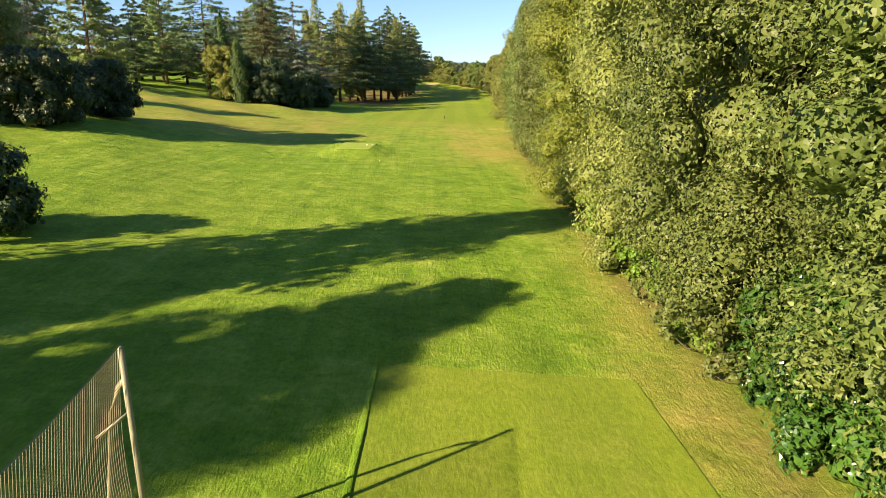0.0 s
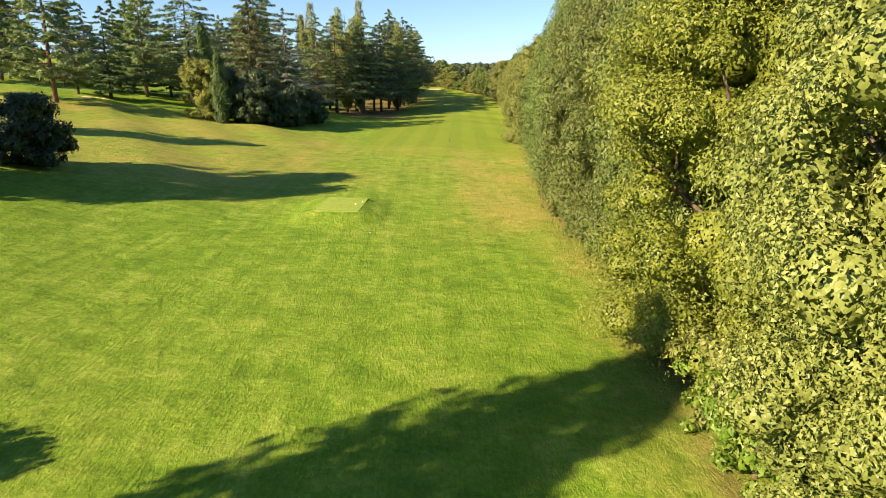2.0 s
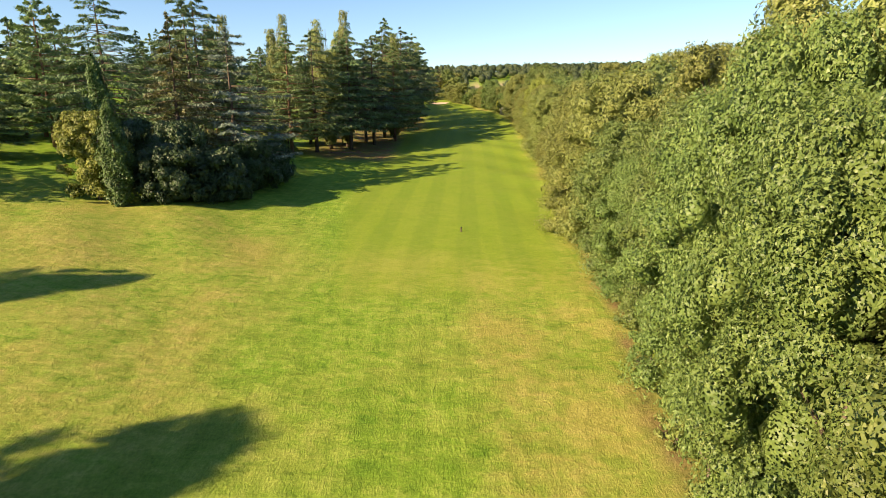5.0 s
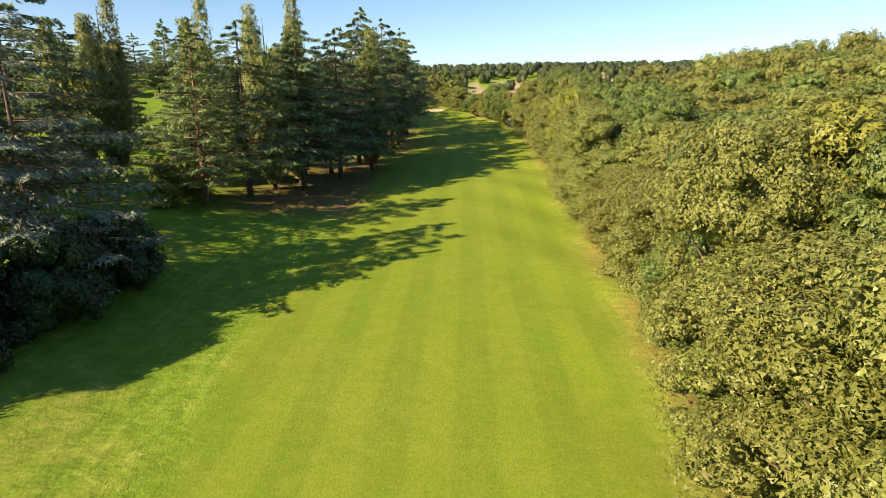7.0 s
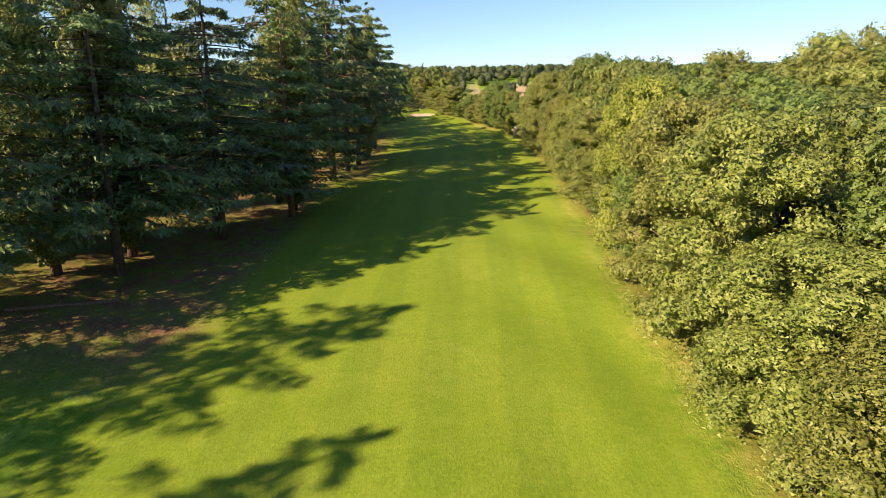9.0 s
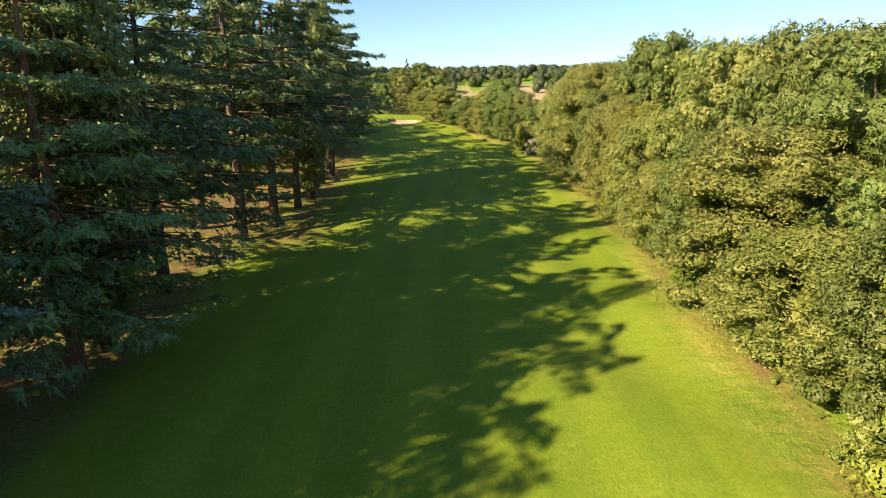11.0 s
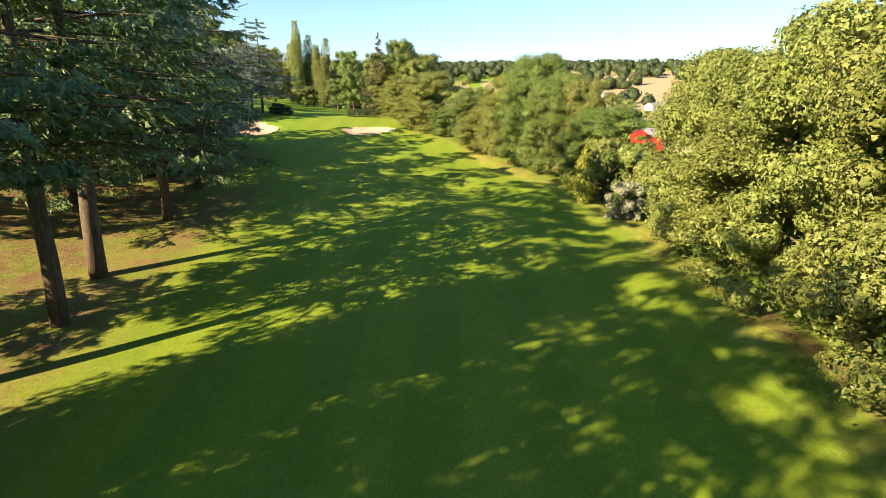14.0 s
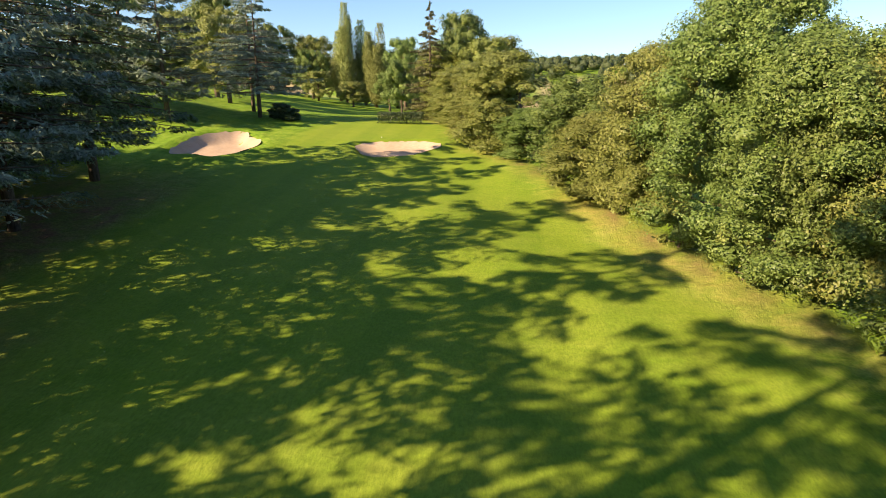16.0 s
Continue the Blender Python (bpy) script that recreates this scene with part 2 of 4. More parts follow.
def grass_material():
    """One turf: mown stripes on the fairway, rough beside it, dry and bare ground where the attributes say so."""
    m, n, l, b = material("turf", 0.85, 0.12)
    geo = n.new("ShaderNodeNewGeometry")
    pos = geo.outputs["Position"]

    def att(name):
        a = n.new("ShaderNodeAttribute")
        a.attribute_name = name
        return a.outputs["Fac"]
    big = noise_tex(n, l, 0.10, 4, 0.6, pos)
    sw = n.new("ShaderNodeMapping")
    sw.inputs["Scale"].default_value = (0.62, 1.0, 1.0)
    sw.inputs["Rotation"].default_value = (0, 0, 0.6)
    l.new(pos, sw.inputs[0])
    swathe = noise_tex(n, l, 1.4, 5, 0.62, sw.outputs[0])
    swathe.inputs["Distortion"].default_value = 0.7
    midn = noise_tex(n, l, 0.55, 5, 0.62, pos)
    fine = noise_tex(n, l, 6.0, 8, 0.75, pos)
    st = n.new("ShaderNodeMapping")
    st.inputs["Scale"].default_value = (7.0, 2.6, 1.0)
    st.inputs["Rotation"].default_value = (0, 0, 0.08)
    l.new(pos, st.inputs[0])
    blades = noise_tex(n, l, 1.6, 4, 0.7, st.outputs[0])
    mixv = math_node(n, l, "ADD", math_node(n, l, "MULTIPLY", midn.outputs[0], 0.4), math_node(n, l, "MULTIPLY", fine.outputs[0], 0.3))
    mixv = math_node(n, l, "MULTIPLY_ADD", swathe.outputs[0], 0.3, mixv)
    # streaks left by the mower and its wheels, along the hole
    tk = n.new("ShaderNodeMapping")
    tk.inputs["Scale"].default_value = (1.6, 0.035, 1.0)
    tk.inputs["Rotation"].default_value = (0, 0, 0.05)
    l.new(pos, tk.inputs[0])
    tracks = noise_tex(n, l, 1.0, 5, 0.65, tk.outputs[0])
    clod = noise_tex(n, l, 1.1, 2, 0.45, pos)
    clod.inputs["Distortion"].default_value = 0.4
    mixv = math_node(n, l, "ADD", mixv, math_node(n, l, "MULTIPLY_ADD", tracks.outputs[0], 0.26, -0.13))
    rough_c = ramp(n, [(0.2, (0.060, 0.142, 0.009)), (0.50, (0.128, 0.240, 0.015)), (0.8, (0.25, 0.345, 0.05))])
    l.new(math_node(n, l, "MULTIPLY_ADD", mixv, 1.9, -0.45), rough_c.inputs[0])
    dry_c = ramp(n, [(0.3, (0.20, 0.213, 0.03)), (0.7, (0.33, 0.305, 0.085))])
    l.new(mixv, dry_c.inputs[0])
    bare_c = ramp(n, [(0.3, (0.09, 0.055, 0.032)), (0.7, (0.24, 0.14, 0.085))])
    l.new(fine.outputs[0], bare_c.inputs[0])
    mown_c = ramp(n, [(0.25, (0.099, 0.178, 0.010)), (0.75, (0.152, 0.228, 0.018))])
    l.new(mixv, mown_c.inputs[0])
    # mowing stripes run along the hole
    sep = n.new("ShaderNodeSeparateXYZ")
    l.new(pos, sep.inputs[0])
    across = math_node(n, l, "SUBTRACT", sep.outputs[0], math_node(n, l, "MULTIPLY", sep.outputs[1], 0.062))
    wob = math_node(n, l, "MULTIPLY_ADD", big.outputs[0], 1.2, across)
    wave = math_node(n, l, "SINE", math_node(n, l, "MULTIPLY", wob, 2 * math.pi / 4.6))
    stripe = math_node(n, l, "MULTIPLY_ADD", wave, 2.0, 0.5)
    cl = n.new("ShaderNodeClamp")
    l.new(stripe, cl.inputs[0])
    mown = mix_col(n, l, cl.outputs[0], mown_c.outputs[0], mix_col(n, l, 1.0, mown_c.outputs[0], (1.16, 1.10, 1.1), "MULTIPLY"))
    col = mix_col(n, l, att("mown"), rough_c.outputs[0], mown)
    spots = ramp(n, [(0.42, (0, 0, 0)), (0.66, (1, 1, 1))])
    l.new(big.outputs[0], spots.inputs[0])
    dryness = math_node(n, l, "MULTIPLY", att("dry"), math_node(n, l, "MULTIPLY_ADD", spots.outputs[0], 0.75, math_node(n, l, "MULTIPLY_ADD", swathe.outputs[0], 1.6, -0.42)))
    cd = n.new("ShaderNodeClamp")
    l.new(dryness, cd.inputs[0])
    col = mix_col(n, l, cd.outputs[0], col, dry_c.outputs[0])
    cb = n.new("ShaderNodeClamp")
    l.new(math_node(n, l, "MULTIPLY", att("bare"), math_node(n, l, "MULTIPLY_ADD", midn.outputs[0], 2.4, -0.4)), cb.inputs[0])
    col = mix_col(n, l, cb.outputs[0], col, bare_c.outputs[0])
    col = mix_col(n, l, att("field"), col, (0.33, 0.275, 0.17))
    speck = ramp(n, [(0.3, (0.66, 0.68, 0.66)), (0.7, (1.30, 1.26, 1.24))])
    l.new(math_node(n, l, "MULTIPLY_ADD", blades.outputs[0], 0.6, math_node(n, l, "MULTIPLY", fine.outputs[0], 0.4)), speck.inputs[0])
    col = mix_col(n, l, 0.9, col, speck.outputs[0], "MULTIPLY")
    l.new(col, b.inputs["Base Color"])
    bp = n.new("ShaderNodeBump")
    bp.inputs["Distance"].default_value = 0.08
    l.new(math_node(n, l, "MULTIPLY_ADD", att("mown"), -0.5, 0.8), bp.inputs["Strength"])
    l.new(math_node(n, l, "MULTIPLY_ADD", swathe.outputs[0], 0.5, math_node(n, l, "ADD", fine.outputs[0], blades.outputs[0])), bp.inputs["Height"])
    # the rough stands in tufts and lodged swathes
    tuft = n.new("ShaderNodeBump")
    tuft.inputs["Distance"].default_value = 0.13
    l.new(math_node(n, l, "MULTIPLY_ADD", att("mown"), -0.75, 0.85), tuft.inputs["Strength"])
    l.new(clod.outputs[0], tuft.inputs["Height"])
    l.new(bp.outputs[0], tuft.inputs["Normal"])
    l.new(tuft.outputs[0], b.inputs["Normal"])
    return m


TURF = grass_material()
xs = spaced(-62, 50, 1.25, -2600, 2600)
ys = spaced(-25, 395, 1.5, -1200, 2800)
X, Y = np.meshgrid(xs, ys, indexing="ij")
Z = land(X, Y)
for k, (bx, by, w, h, depth) in enumerate(BUNKERS):
    rim = np.hypot((X - bx) / w, (Y - by) / h) / bunker_shape(k, np.arctan2((Y - by) / h, (X - bx) / w))
    Z = Z - 0.35 * (1 - smooth(rim, 0.72, 0.95))
ground_me = mesh_of("ground", np.stack([X.ravel(), Y.ravel(), Z.ravel()], -1), grid_faces(len(xs), len(ys)), TURF, True)
ground = tagged(new("ground", ground_me), "mown golf fairway turf with rough and dry patches", "grass", kind="structure")


def field_noise(x, y, s, seed):
    return np.sin(x * s + seed) * np.sin(y * s * 0.8 + 2 * seed) + 0.6 * np.sin(x * s * 2.3 + y * s * 1.7 + 3 * seed)


HX = hedge_x(Y)
mown = smooth(Y, 84, 92) * (1 - smooth(X, HX - 3.0, HX - 1.6)) * smooth(X, np.interp(Y, (80, 100, 130, 180, 300), (-6, -9, -12, -8, -8)), np.interp(Y, (80, 100, 130, 180, 300), (-4, -7, -10, -6, -6)))
mown *= 1 - smooth(Y, 352, 360) * 0.4
dry = np.exp(-((X - HX + 1.0) / 1.4) ** 2) * 0.8
dry += 0.85 * smooth(Y, 45, 60) * (1 - smooth(Y, 84, 100)) * smooth(X, 2, 6)
dry += 0.9 * smooth(-X, 8, 20) * smooth(Y, 50, 70) * (1 - smooth(Y, 105, 125))
dry += 0.14 + 0.36 * smooth(Y, 40, 56) * (1 - smooth(Y, 92, 104)) * np.maximum(smooth(X, 0, 4), smooth(Y, 60, 74))
bare = np.exp(-((X - HX - 0.3) / 0.7) ** 2) * 0.8
bare += 0.9 * smooth(-X, 5.5, 9) * (1 - smooth(-X, 22, 32)) * smooth(Y, 160, 170) * (1 - smooth(Y, 306, 325))
bare += 0.8 * np.exp(-((X + 4) / 3) ** 2) * smooth(Y, 222, 232) * (1 - smooth(Y, 285, 300))
FAR_R, FAR_A = np.hypot(X - 20, Y - 200), np.arctan2(X - 20, Y - 200)
field = smooth(FAR_R, 380, 400) * (field_noise(X, Y, 0.012, 1.0) > 0.35)
field = np.maximum(field, smooth(FAR_R, 480, 520) * (1 - smooth(FAR_R, 810, 840)) * smooth(FAR_A, 0.04, 0.08) * (1 - smooth(FAR_A, 0.58, 0.66)) * (field_noise(X, Y, 0.02, 2.0) > -0.8))
for key, val in (("mown", mown), ("dry", np.clip(dry, 0, 1)), ("bare", np.clip(bare, 0, 1)), ("field", field)):
    attribute(ground_me, key, val)

# ---------------------------------------------------------------- building blocks for plants


def part(name, me, parent, label=""):
    ob = new(name, me)
    ob.parent = parent
    if label:
        ob["label"] = label
    return ob


def thing(name, label, category, group=""):
    return tagged(new(name), label, category, group)


def tube(points, radii, sides=6):
    """A tapered tube along a line of points; verts and faces."""
    pts = np.asarray(points, float)
    d = np.gradient(pts, axis=0)
    d /= np.linalg.norm(d, axis=1, keepdims=True) + 1e-9
    ref = np.where(np.abs(d[:, 2:3]) > 0.9, [[1.0, 0, 0]], [[0, 0, 1.0]])
    u = np.cross(d, ref)
    u /= np.linalg.norm(u, axis=1, keepdims=True) + 1e-9
    w = np.cross(d, u)
    a = np.arange(sides) * 2 * math.pi / sides
    ring = u[:, None] * np.cos(a)[None, :, None] + w[:, None] * np.sin(a)[None, :, None]
    v = (pts[:, None] + ring * np.asarray(radii, float)[:, None, None]).reshape(-1, 3)
    k = len(pts)
    f = [[i * sides + j, i * sides + (j + 1) % sides, (i + 1) * sides + (j + 1) % sides, (i + 1) * sides + j] for i in range(k - 1) for j in range(sides)]
    f += [list(range(sides))[::-1], [(k - 1) * sides + j for j in range(sides)]]
    return v, f


def joined(pieces):
    vs, fs, base = [], [], 0
    for v, f in pieces:
        vs.append(v)
        fs += [[i + base for i in q] for q in f]
        base += len(v)
    return np.concatenate(vs), fs


def unit(v):
    return v / (np.linalg.norm(v, axis=-1, keepdims=True) + 1e-9)


def leaves(rng, p, nrm, length, width, along=None, wild=0.5):
    """Pointed leaves at p that face nrm, one face each."""
    k = len(p)
    nrm = unit(nrm + rng.normal(0, wild, (k, 3)))
    t = rng.normal(0, 1, (k, 3)) if along is None else along + rng.normal(0, 0.25, (k, 3))
    t = unit(t - nrm * (t * nrm).sum(-1, keepdims=True))
    s = np.cross(nrm, t)
    ln = (length * rng.uniform(0.6, 1.3, k))[:, None]
    wd = (width * rng.uniform(0.7, 1.25, k))[:, None]
    a = p - t * ln * 0.4
    v = np.stack([a - s * wd / 2, a + s * wd / 2, p + t * ln * 0.6 - nrm * ln * 0.1], 1)
    return v.reshape(-1, 3)


def leaf_mesh(name, blocks, mat):
    v = np.concatenate(blocks)
    return mesh_of(name, v, np.arange(len(v)).reshape(-1, 3), mat)


def ball(u, v):
    """A coarse ball, the solid middle of a leaf clump."""
    bm = bmesh.new()
    bmesh.ops.create_uvsphere(bm, u_segments=u, v_segments=v, radius=1.0)
    vs = np.array([p.co[:] for p in bm.verts])
    fs = [[p.index for p in q.verts] for q in bm.faces]
    bm.free()
    return vs, fs


BALLS = (ball(6, 4), ball(9, 6))


def lumps(rng, centres, radii, fine=1, squash=0.78):
    """Solid lumps inside the leaf clumps, so that a crown is dense."""
    bv, bf = BALLS[fine]
    out = []
    for c, r in zip(centres, radii):
        v = bv * rng.uniform(0.78, 1.16, (len(bv), 1)) * (r, r, r * squash) + c
        v[:, 2] = np.maximum(v[:, 2], 0.02)
        out.append((v, bf))
    return out


def crown_mesh(name, blocks, lump_list, mat):
    v = np.concatenate(blocks)
    f = np.arange(len(v)).reshape(-1, 3).tolist()
    lv, lf = joined(lump_list)
    me = mesh_of(name, np.concatenate([v, lv]), f + [[i + len(v) for i in q] for q in lf], mat)
    me.polygons.foreach_set("use_smooth", [False] * len(f) + [True] * len(lf))
    return me


def wobble_line(rng, a, b, k, amount):
    s = np.linspace(0, 1, k)[:, None]
    off = rng.normal(0, amount, (k, 3)) * np.sin(s * math.pi)
    return np.asarray(a) * (1 - s) + np.asarray(b) * s + off


def broadleaf(name, label, mat, height, radius, clumps, per, size, seed, group="", skirt=0.03, squash=1.0, category="tree", fullness=0.55, one_side=0.0):
    """A leafy tree or shrub: trunk, limbs, and a crown of leaf clumps from skirt * height up."""
    rng = np.random.default_rng(seed)
    ob = thing(name, label, category, group)
    zs = skirt + (1 - skirt) * rng.random(clumps) ** 0.85
    zs[:3] = 0.9, 0.95, 0.98
    prof = np.where(zs < fullness, 0.88 + 0.12 * np.sin(zs / fullness * math.pi / 2), np.sqrt(np.clip(1 - ((zs - fullness) / (1.02 - fullness)) ** 2, 0.02, 1)))
    ang = np.arange(clumps) * 2.39996 + rng.normal(0, 0.3, clumps)
    # boughs reach for the light on the open side
    ang = np.where((np.cos(ang - radians(205)) < -0.1) & (rng.random(clumps) < one_side), ang + math.pi, ang)
    rad = radius * prof * rng.uniform(0.62, 1.0, clumps)
    c = np.stack([rad * np.cos(ang), rad * np.sin(ang) * squash, zs * height], -1)
    cr = np.maximum(0.3, radius * rng.uniform(0.13, 0.31, clumps))
    c[:, 2] = np.clip(c[:, 2], cr * 0.35, height - cr * 0.6)
    blocks = []
    for ci, r in zip(c, cr):
        out = unit(np.array([ci[0], ci[1], 0.35 * radius]))
        d = unit(rng.normal(0, 1, (per, 3)) + out * 1.0 + (0, 0, 0.3))
        p = ci + d * r * rng.uniform(0.64, 1.12, (per, 1)) * (1.05, 1.05, 0.95)
        p[:, 2] = np.maximum(p[:, 2], 0.06)
        blocks.append(leaves(rng, p, d + (0, 0, 0.15), size, size * 0.8, None, 0.42))
    core = lumps(rng, c, cr * 0.58, 0, 0.9)
    core += lumps(rng, np.stack([rad * 0.36 * np.cos(ang), rad * 0.36 * np.sin(ang), c[:, 2] * 0.95], -1)[::3], cr[::3] * 1.2, 0)
    k = max(60, clumps * 3)
    zz = rng.uniform(skirt + 0.02, 0.85, k)
    aa = rng.uniform(0, 2 * math.pi, k)
    rr = radius * 0.62 * np.sqrt(rng.random(k))
    p = np.stack([rr * np.cos(aa), rr * np.sin(aa) * squash, zz * height], -1)
    big = min(0.4, radius * 0.12)
    blocks.append(leaves(rng, p, np.stack([np.cos(aa), np.sin(aa), 0 * aa + 0.3], -1), big, big * 0.8))
    part("crown", crown_mesh("crown", blocks, core, mat), ob)
    top = (rng.normal(0, 0.3), rng.normal(0, 0.3), height * 0.8)
    r0 = height * 0.02 + 0.04
    part("trunk", mesh_of("trunk", *tube(wobble_line(rng, (0, 0, -0.4), top, 7, height * 0.012), np.linspace(r0 * 1.3, r0 * 0.25, 7), 8), BARK, True), ob)
    limbs = []
    for ci in c[rng.permutation(clumps)[:7]]:
        z0 = max(0.12 * height, ci[2] * 0.55)
        limbs.append(tube(wobble_line(rng, (0, 0, z0), ci, 4, 0.15), np.linspace(r0 * 0.45, r0 * 0.1, 4), 4))
    part("branchwork", mesh_of("branchwork", *joined(limbs), BARK, True), ob)["kind"] = "stuff"
    return ob


def conifer(name, label, mat, height, radius, seed, clear=0.05, tiers=26, per_tier=7, sprays=12, droop=0.25, lift=0.0, power=0.85, spray=0.7, flat=0.5, bark=None, ragged=0.2, group=""):
    """A needle tree: straight trunk, whorls of boughs that droop or lift, each hung with sprays of needles."""
    rng = np.random.default_rng(seed)
    bark = bark or BARK
    ob = thing(name, label, "conifer", group)
    blocks, boughs = [], []
    r0 = 0.012 * height + 0.05
    for i in range(tiers):
        s = i / (tiers - 1)
        z0 = height * (clear + (0.985 - clear) * s)
        reach = radius * (1 - s) ** power * (0.55 + 0.45 * min(1.0, (s + 0.10) / 0.22)) + 0.12 * radius * (1 - s) + 0.15
        n = max(3, int(per_tier * (1 - 0.55 * s)))
        for k in range(n):
            if rng.random() < ragged * 0.4:
                continue
            a = 2.39996 * i + 2 * math.pi * k / n + rng.normal(0, 0.22)
            ln = reach * rng.uniform(1 - ragged * 1.6, 1 + ragged * 0.7)
            h = z0 + rng.normal(0, height * 0.02)
            u = np.linspace(0, 1, 6)
            dirn = np.array([math.cos(a), math.sin(a), 0])
            zc = lift * ln * u - droop * ln * u ** 1.5 + 0.10 * ln * u ** 4
            line = dirn * (ln * u)[:, None] + np.stack([0 * u, 0 * u, h + zc], -1)
            line[:, 2] = np.maximum(line[:, 2], 0.15)
            if ln > 0.9:
                boughs.append(tube(line[[0, 2, 4, 5]], np.linspace(0.018 + 0.008 * ln, 0.006, 4), 3))
            m = max(8, int(2.0 * sprays * (0.35 + 0.65 * ln / radius)))
            t = np.sqrt(rng.uniform(0.06, 1.0, m * 2))
            base = np.stack([np.interp(t, u, line[:, j]) for j in range(3)], -1)
            side = np.cross(dirn, (0, 0, 1)) * np.where(np.arange(m * 2) % 2, 1, -1)[:, None]
            spread = (0.10 + 0.30 * ln * (1 - t * 0.75)) * rng.uniform(0.1, 1.0, m * 2)
            p = base + side * spread[:, None] + np.stack([0 * t, 0 * t, -rng.uniform(0, 0.35, m * 2) * (1 - flat) - 0.35 * spread], -1)
            p[:, 2] = np.maximum(p[:, 2], 0.1)
            along = dirn * 0.8 + side * 0.7 + np.array([0, 0, -0.9 * (1 - flat)])
            blocks.append(leaves(rng, p, np.array([0, 0, 1.0]) * (0.35 + flat) + dirn * 0.4, spray * 0.78, spray * 0.34, along, 0.55))
    part("crown", leaf_mesh("crown", blocks, mat), ob)
    part("trunk", mesh_of("trunk", *tube(wobble_line(rng, (0, 0, -0.5), (0, 0, height * 0.97), 8, 0.06), np.linspace(r0 * 1.25, 0.02, 8), 8), bark, True), ob)
    part("branchwork", mesh_of("branchwork", *joined(boughs), bark, True), ob)["kind"] = "stuff"
    return ob


def columnar(name, label, mat, height, radius, count, size, seed, clear=0.04, widest=0.4, waves=9, leaders=1):
    """A narrow upright tree whose shoots all rise."""
    rng = np.random.default_rng(seed)
    ob = thing(name, label, "tree")
    count = int(count * 1.8)
    s = rng.random(count) ** 0.9
    prof = np.where(s < widest, 0.55 + 0.45 * np.sin(s / widest * math.pi / 2), np.cos((s - widest) / (1 - widest) * math.pi / 2) ** 0.75 + 0.03)
    a = rng.uniform(0, 2 * math.pi, count)
    bump = 1 + 0.20 * np.sin(waves * s * 6 + 3 * a) + 0.15 * np.sin(5 * a + 13 * s)
    r = radius * prof * bump * np.sqrt(rng.uniform(0.25, 1.0, count))
    p = np.stack([r * np.cos(a), r * np.sin(a), height * (clear + (1 - clear) * s)], -1)
    if leaders > 1:
        # several upright leaders, each with its own height, make a ragged top
        k = rng.integers(0, leaders, count)
        lean, top, side = rng.uniform(0, 2 * math.pi, leaders)[k], np.append(rng.uniform(0.62, 0.95, leaders - 1), 1.0)[k], radius * rng.uniform(0.25, 0.62, leaders)[k]
        round_top = np.clip(np.sin(math.pi * np.clip(s, 0, 1) ** 0.9), 0.2, 1) ** 0.45
        r = radius * 0.55 * round_top * bump * np.sqrt(rng.uniform(0.3, 1.0, count))
        up = clear + (top - clear) * s
        p = np.stack([r * np.cos(a) + side * np.cos(lean) * np.sqrt(s), r * np.sin(a) + side * np.sin(lean) * np.sqrt(s), height * up], -1)
    nrm = np.stack([np.cos(a), np.sin(a), 0 * a + 0.35], -1)
    part("crown", leaf_mesh("crown", [leaves(rng, p, nrm, size, size * 0.55, np.array([0.0, 0, 1.0]) + nrm * 0.3, 0.5)], mat), ob)
    part("trunk", mesh_of("trunk", *tube(wobble_line(rng, (0, 0, -0.4), (0, 0, height * 0.93), 7, 0.05), np.linspace(height * 0.014 + 0.04, 0.02, 7), 7), BARK, True), ob)
    limbs = []
    for k in range(14):
        h = height * (0.1 + 0.05 * k)
        b = k * 2.4
        limbs.append(tube(wobble_line(rng, (0, 0, h), (radius * 0.6 * math.cos(b), radius * 0.6 * math.sin(b), h + height * 0.14), 4, 0.05), np.linspace(0.06, 0.015, 4), 4))
    part("branchwork", mesh_of("branchwork", *joined(limbs), BARK, True), ob)["kind"] = "stuff"
    return ob


def put(ob, x, y, turn=0.0, s=1.0, sz=None, sink=0.0):
    """The pose for a plant that stands on the land."""
    return Matrix.LocRotScale((x, y, z_at(x, y) - sink), Euler((0, 0, turn)), (s, s, sz or s))


class Kinds:
    """A few grown kinds; the first use moves the original, later ones copy it."""
    def __init__(self, makers):
        self.made = [None] * len(makers)
        self.makers = makers

    def plant(self, k, x, y, turn=0.0, s=1.0, sz=None, label=""):
        k %= len(self.makers)
        m = put(None, x, y, turn, s, sz)
        if self.made[k] is None:
            self.made[k] = ob = self.makers[k]()
            ob.matrix_basis = m
        else:
            ob = copy_thing(self.made[k], m)
        if label:
            ob["label"] = label
        return ob


rnd = random.Random(4)

# ---------------------------------------------------------------- the wall of trees on the right
first_wall = Kinds([
    lambda: broadleaf("broadleaf_tree", "dense small-leaved oak beside the tee", OAK, 15, 5.2, 130, 640, 0.125, 17, "wall of trees", one_side=0.8),
    lambda: broadleaf("broadleaf_tree", "dense small-leaved hornbeam beside the tee", HORNBEAM, 15, 5.0, 130, 640, 0.12, 18, "wall of trees", one_side=0.8),
])
front_wall = Kinds([
    lambda: broadleaf("broadleaf_tree", "dense oak tree leafy down to the turf edge", OAK, 15, 5.2, 104, 330, 0.2, 11, "wall of trees", one_side=0.75),
    lambda: broadleaf("broadleaf_tree", "hornbeam tree leafy down to the turf edge", HORNBEAM, 15, 5.0, 104, 330, 0.19, 14, "wall of trees", one_side=0.75),
    lambda: broadleaf("broadleaf_tree", "yellow-green lime tree leafy down to the turf edge", LIME, 15, 5.0, 100, 330, 0.2, 15, "wall of trees", one_side=0.75),
])
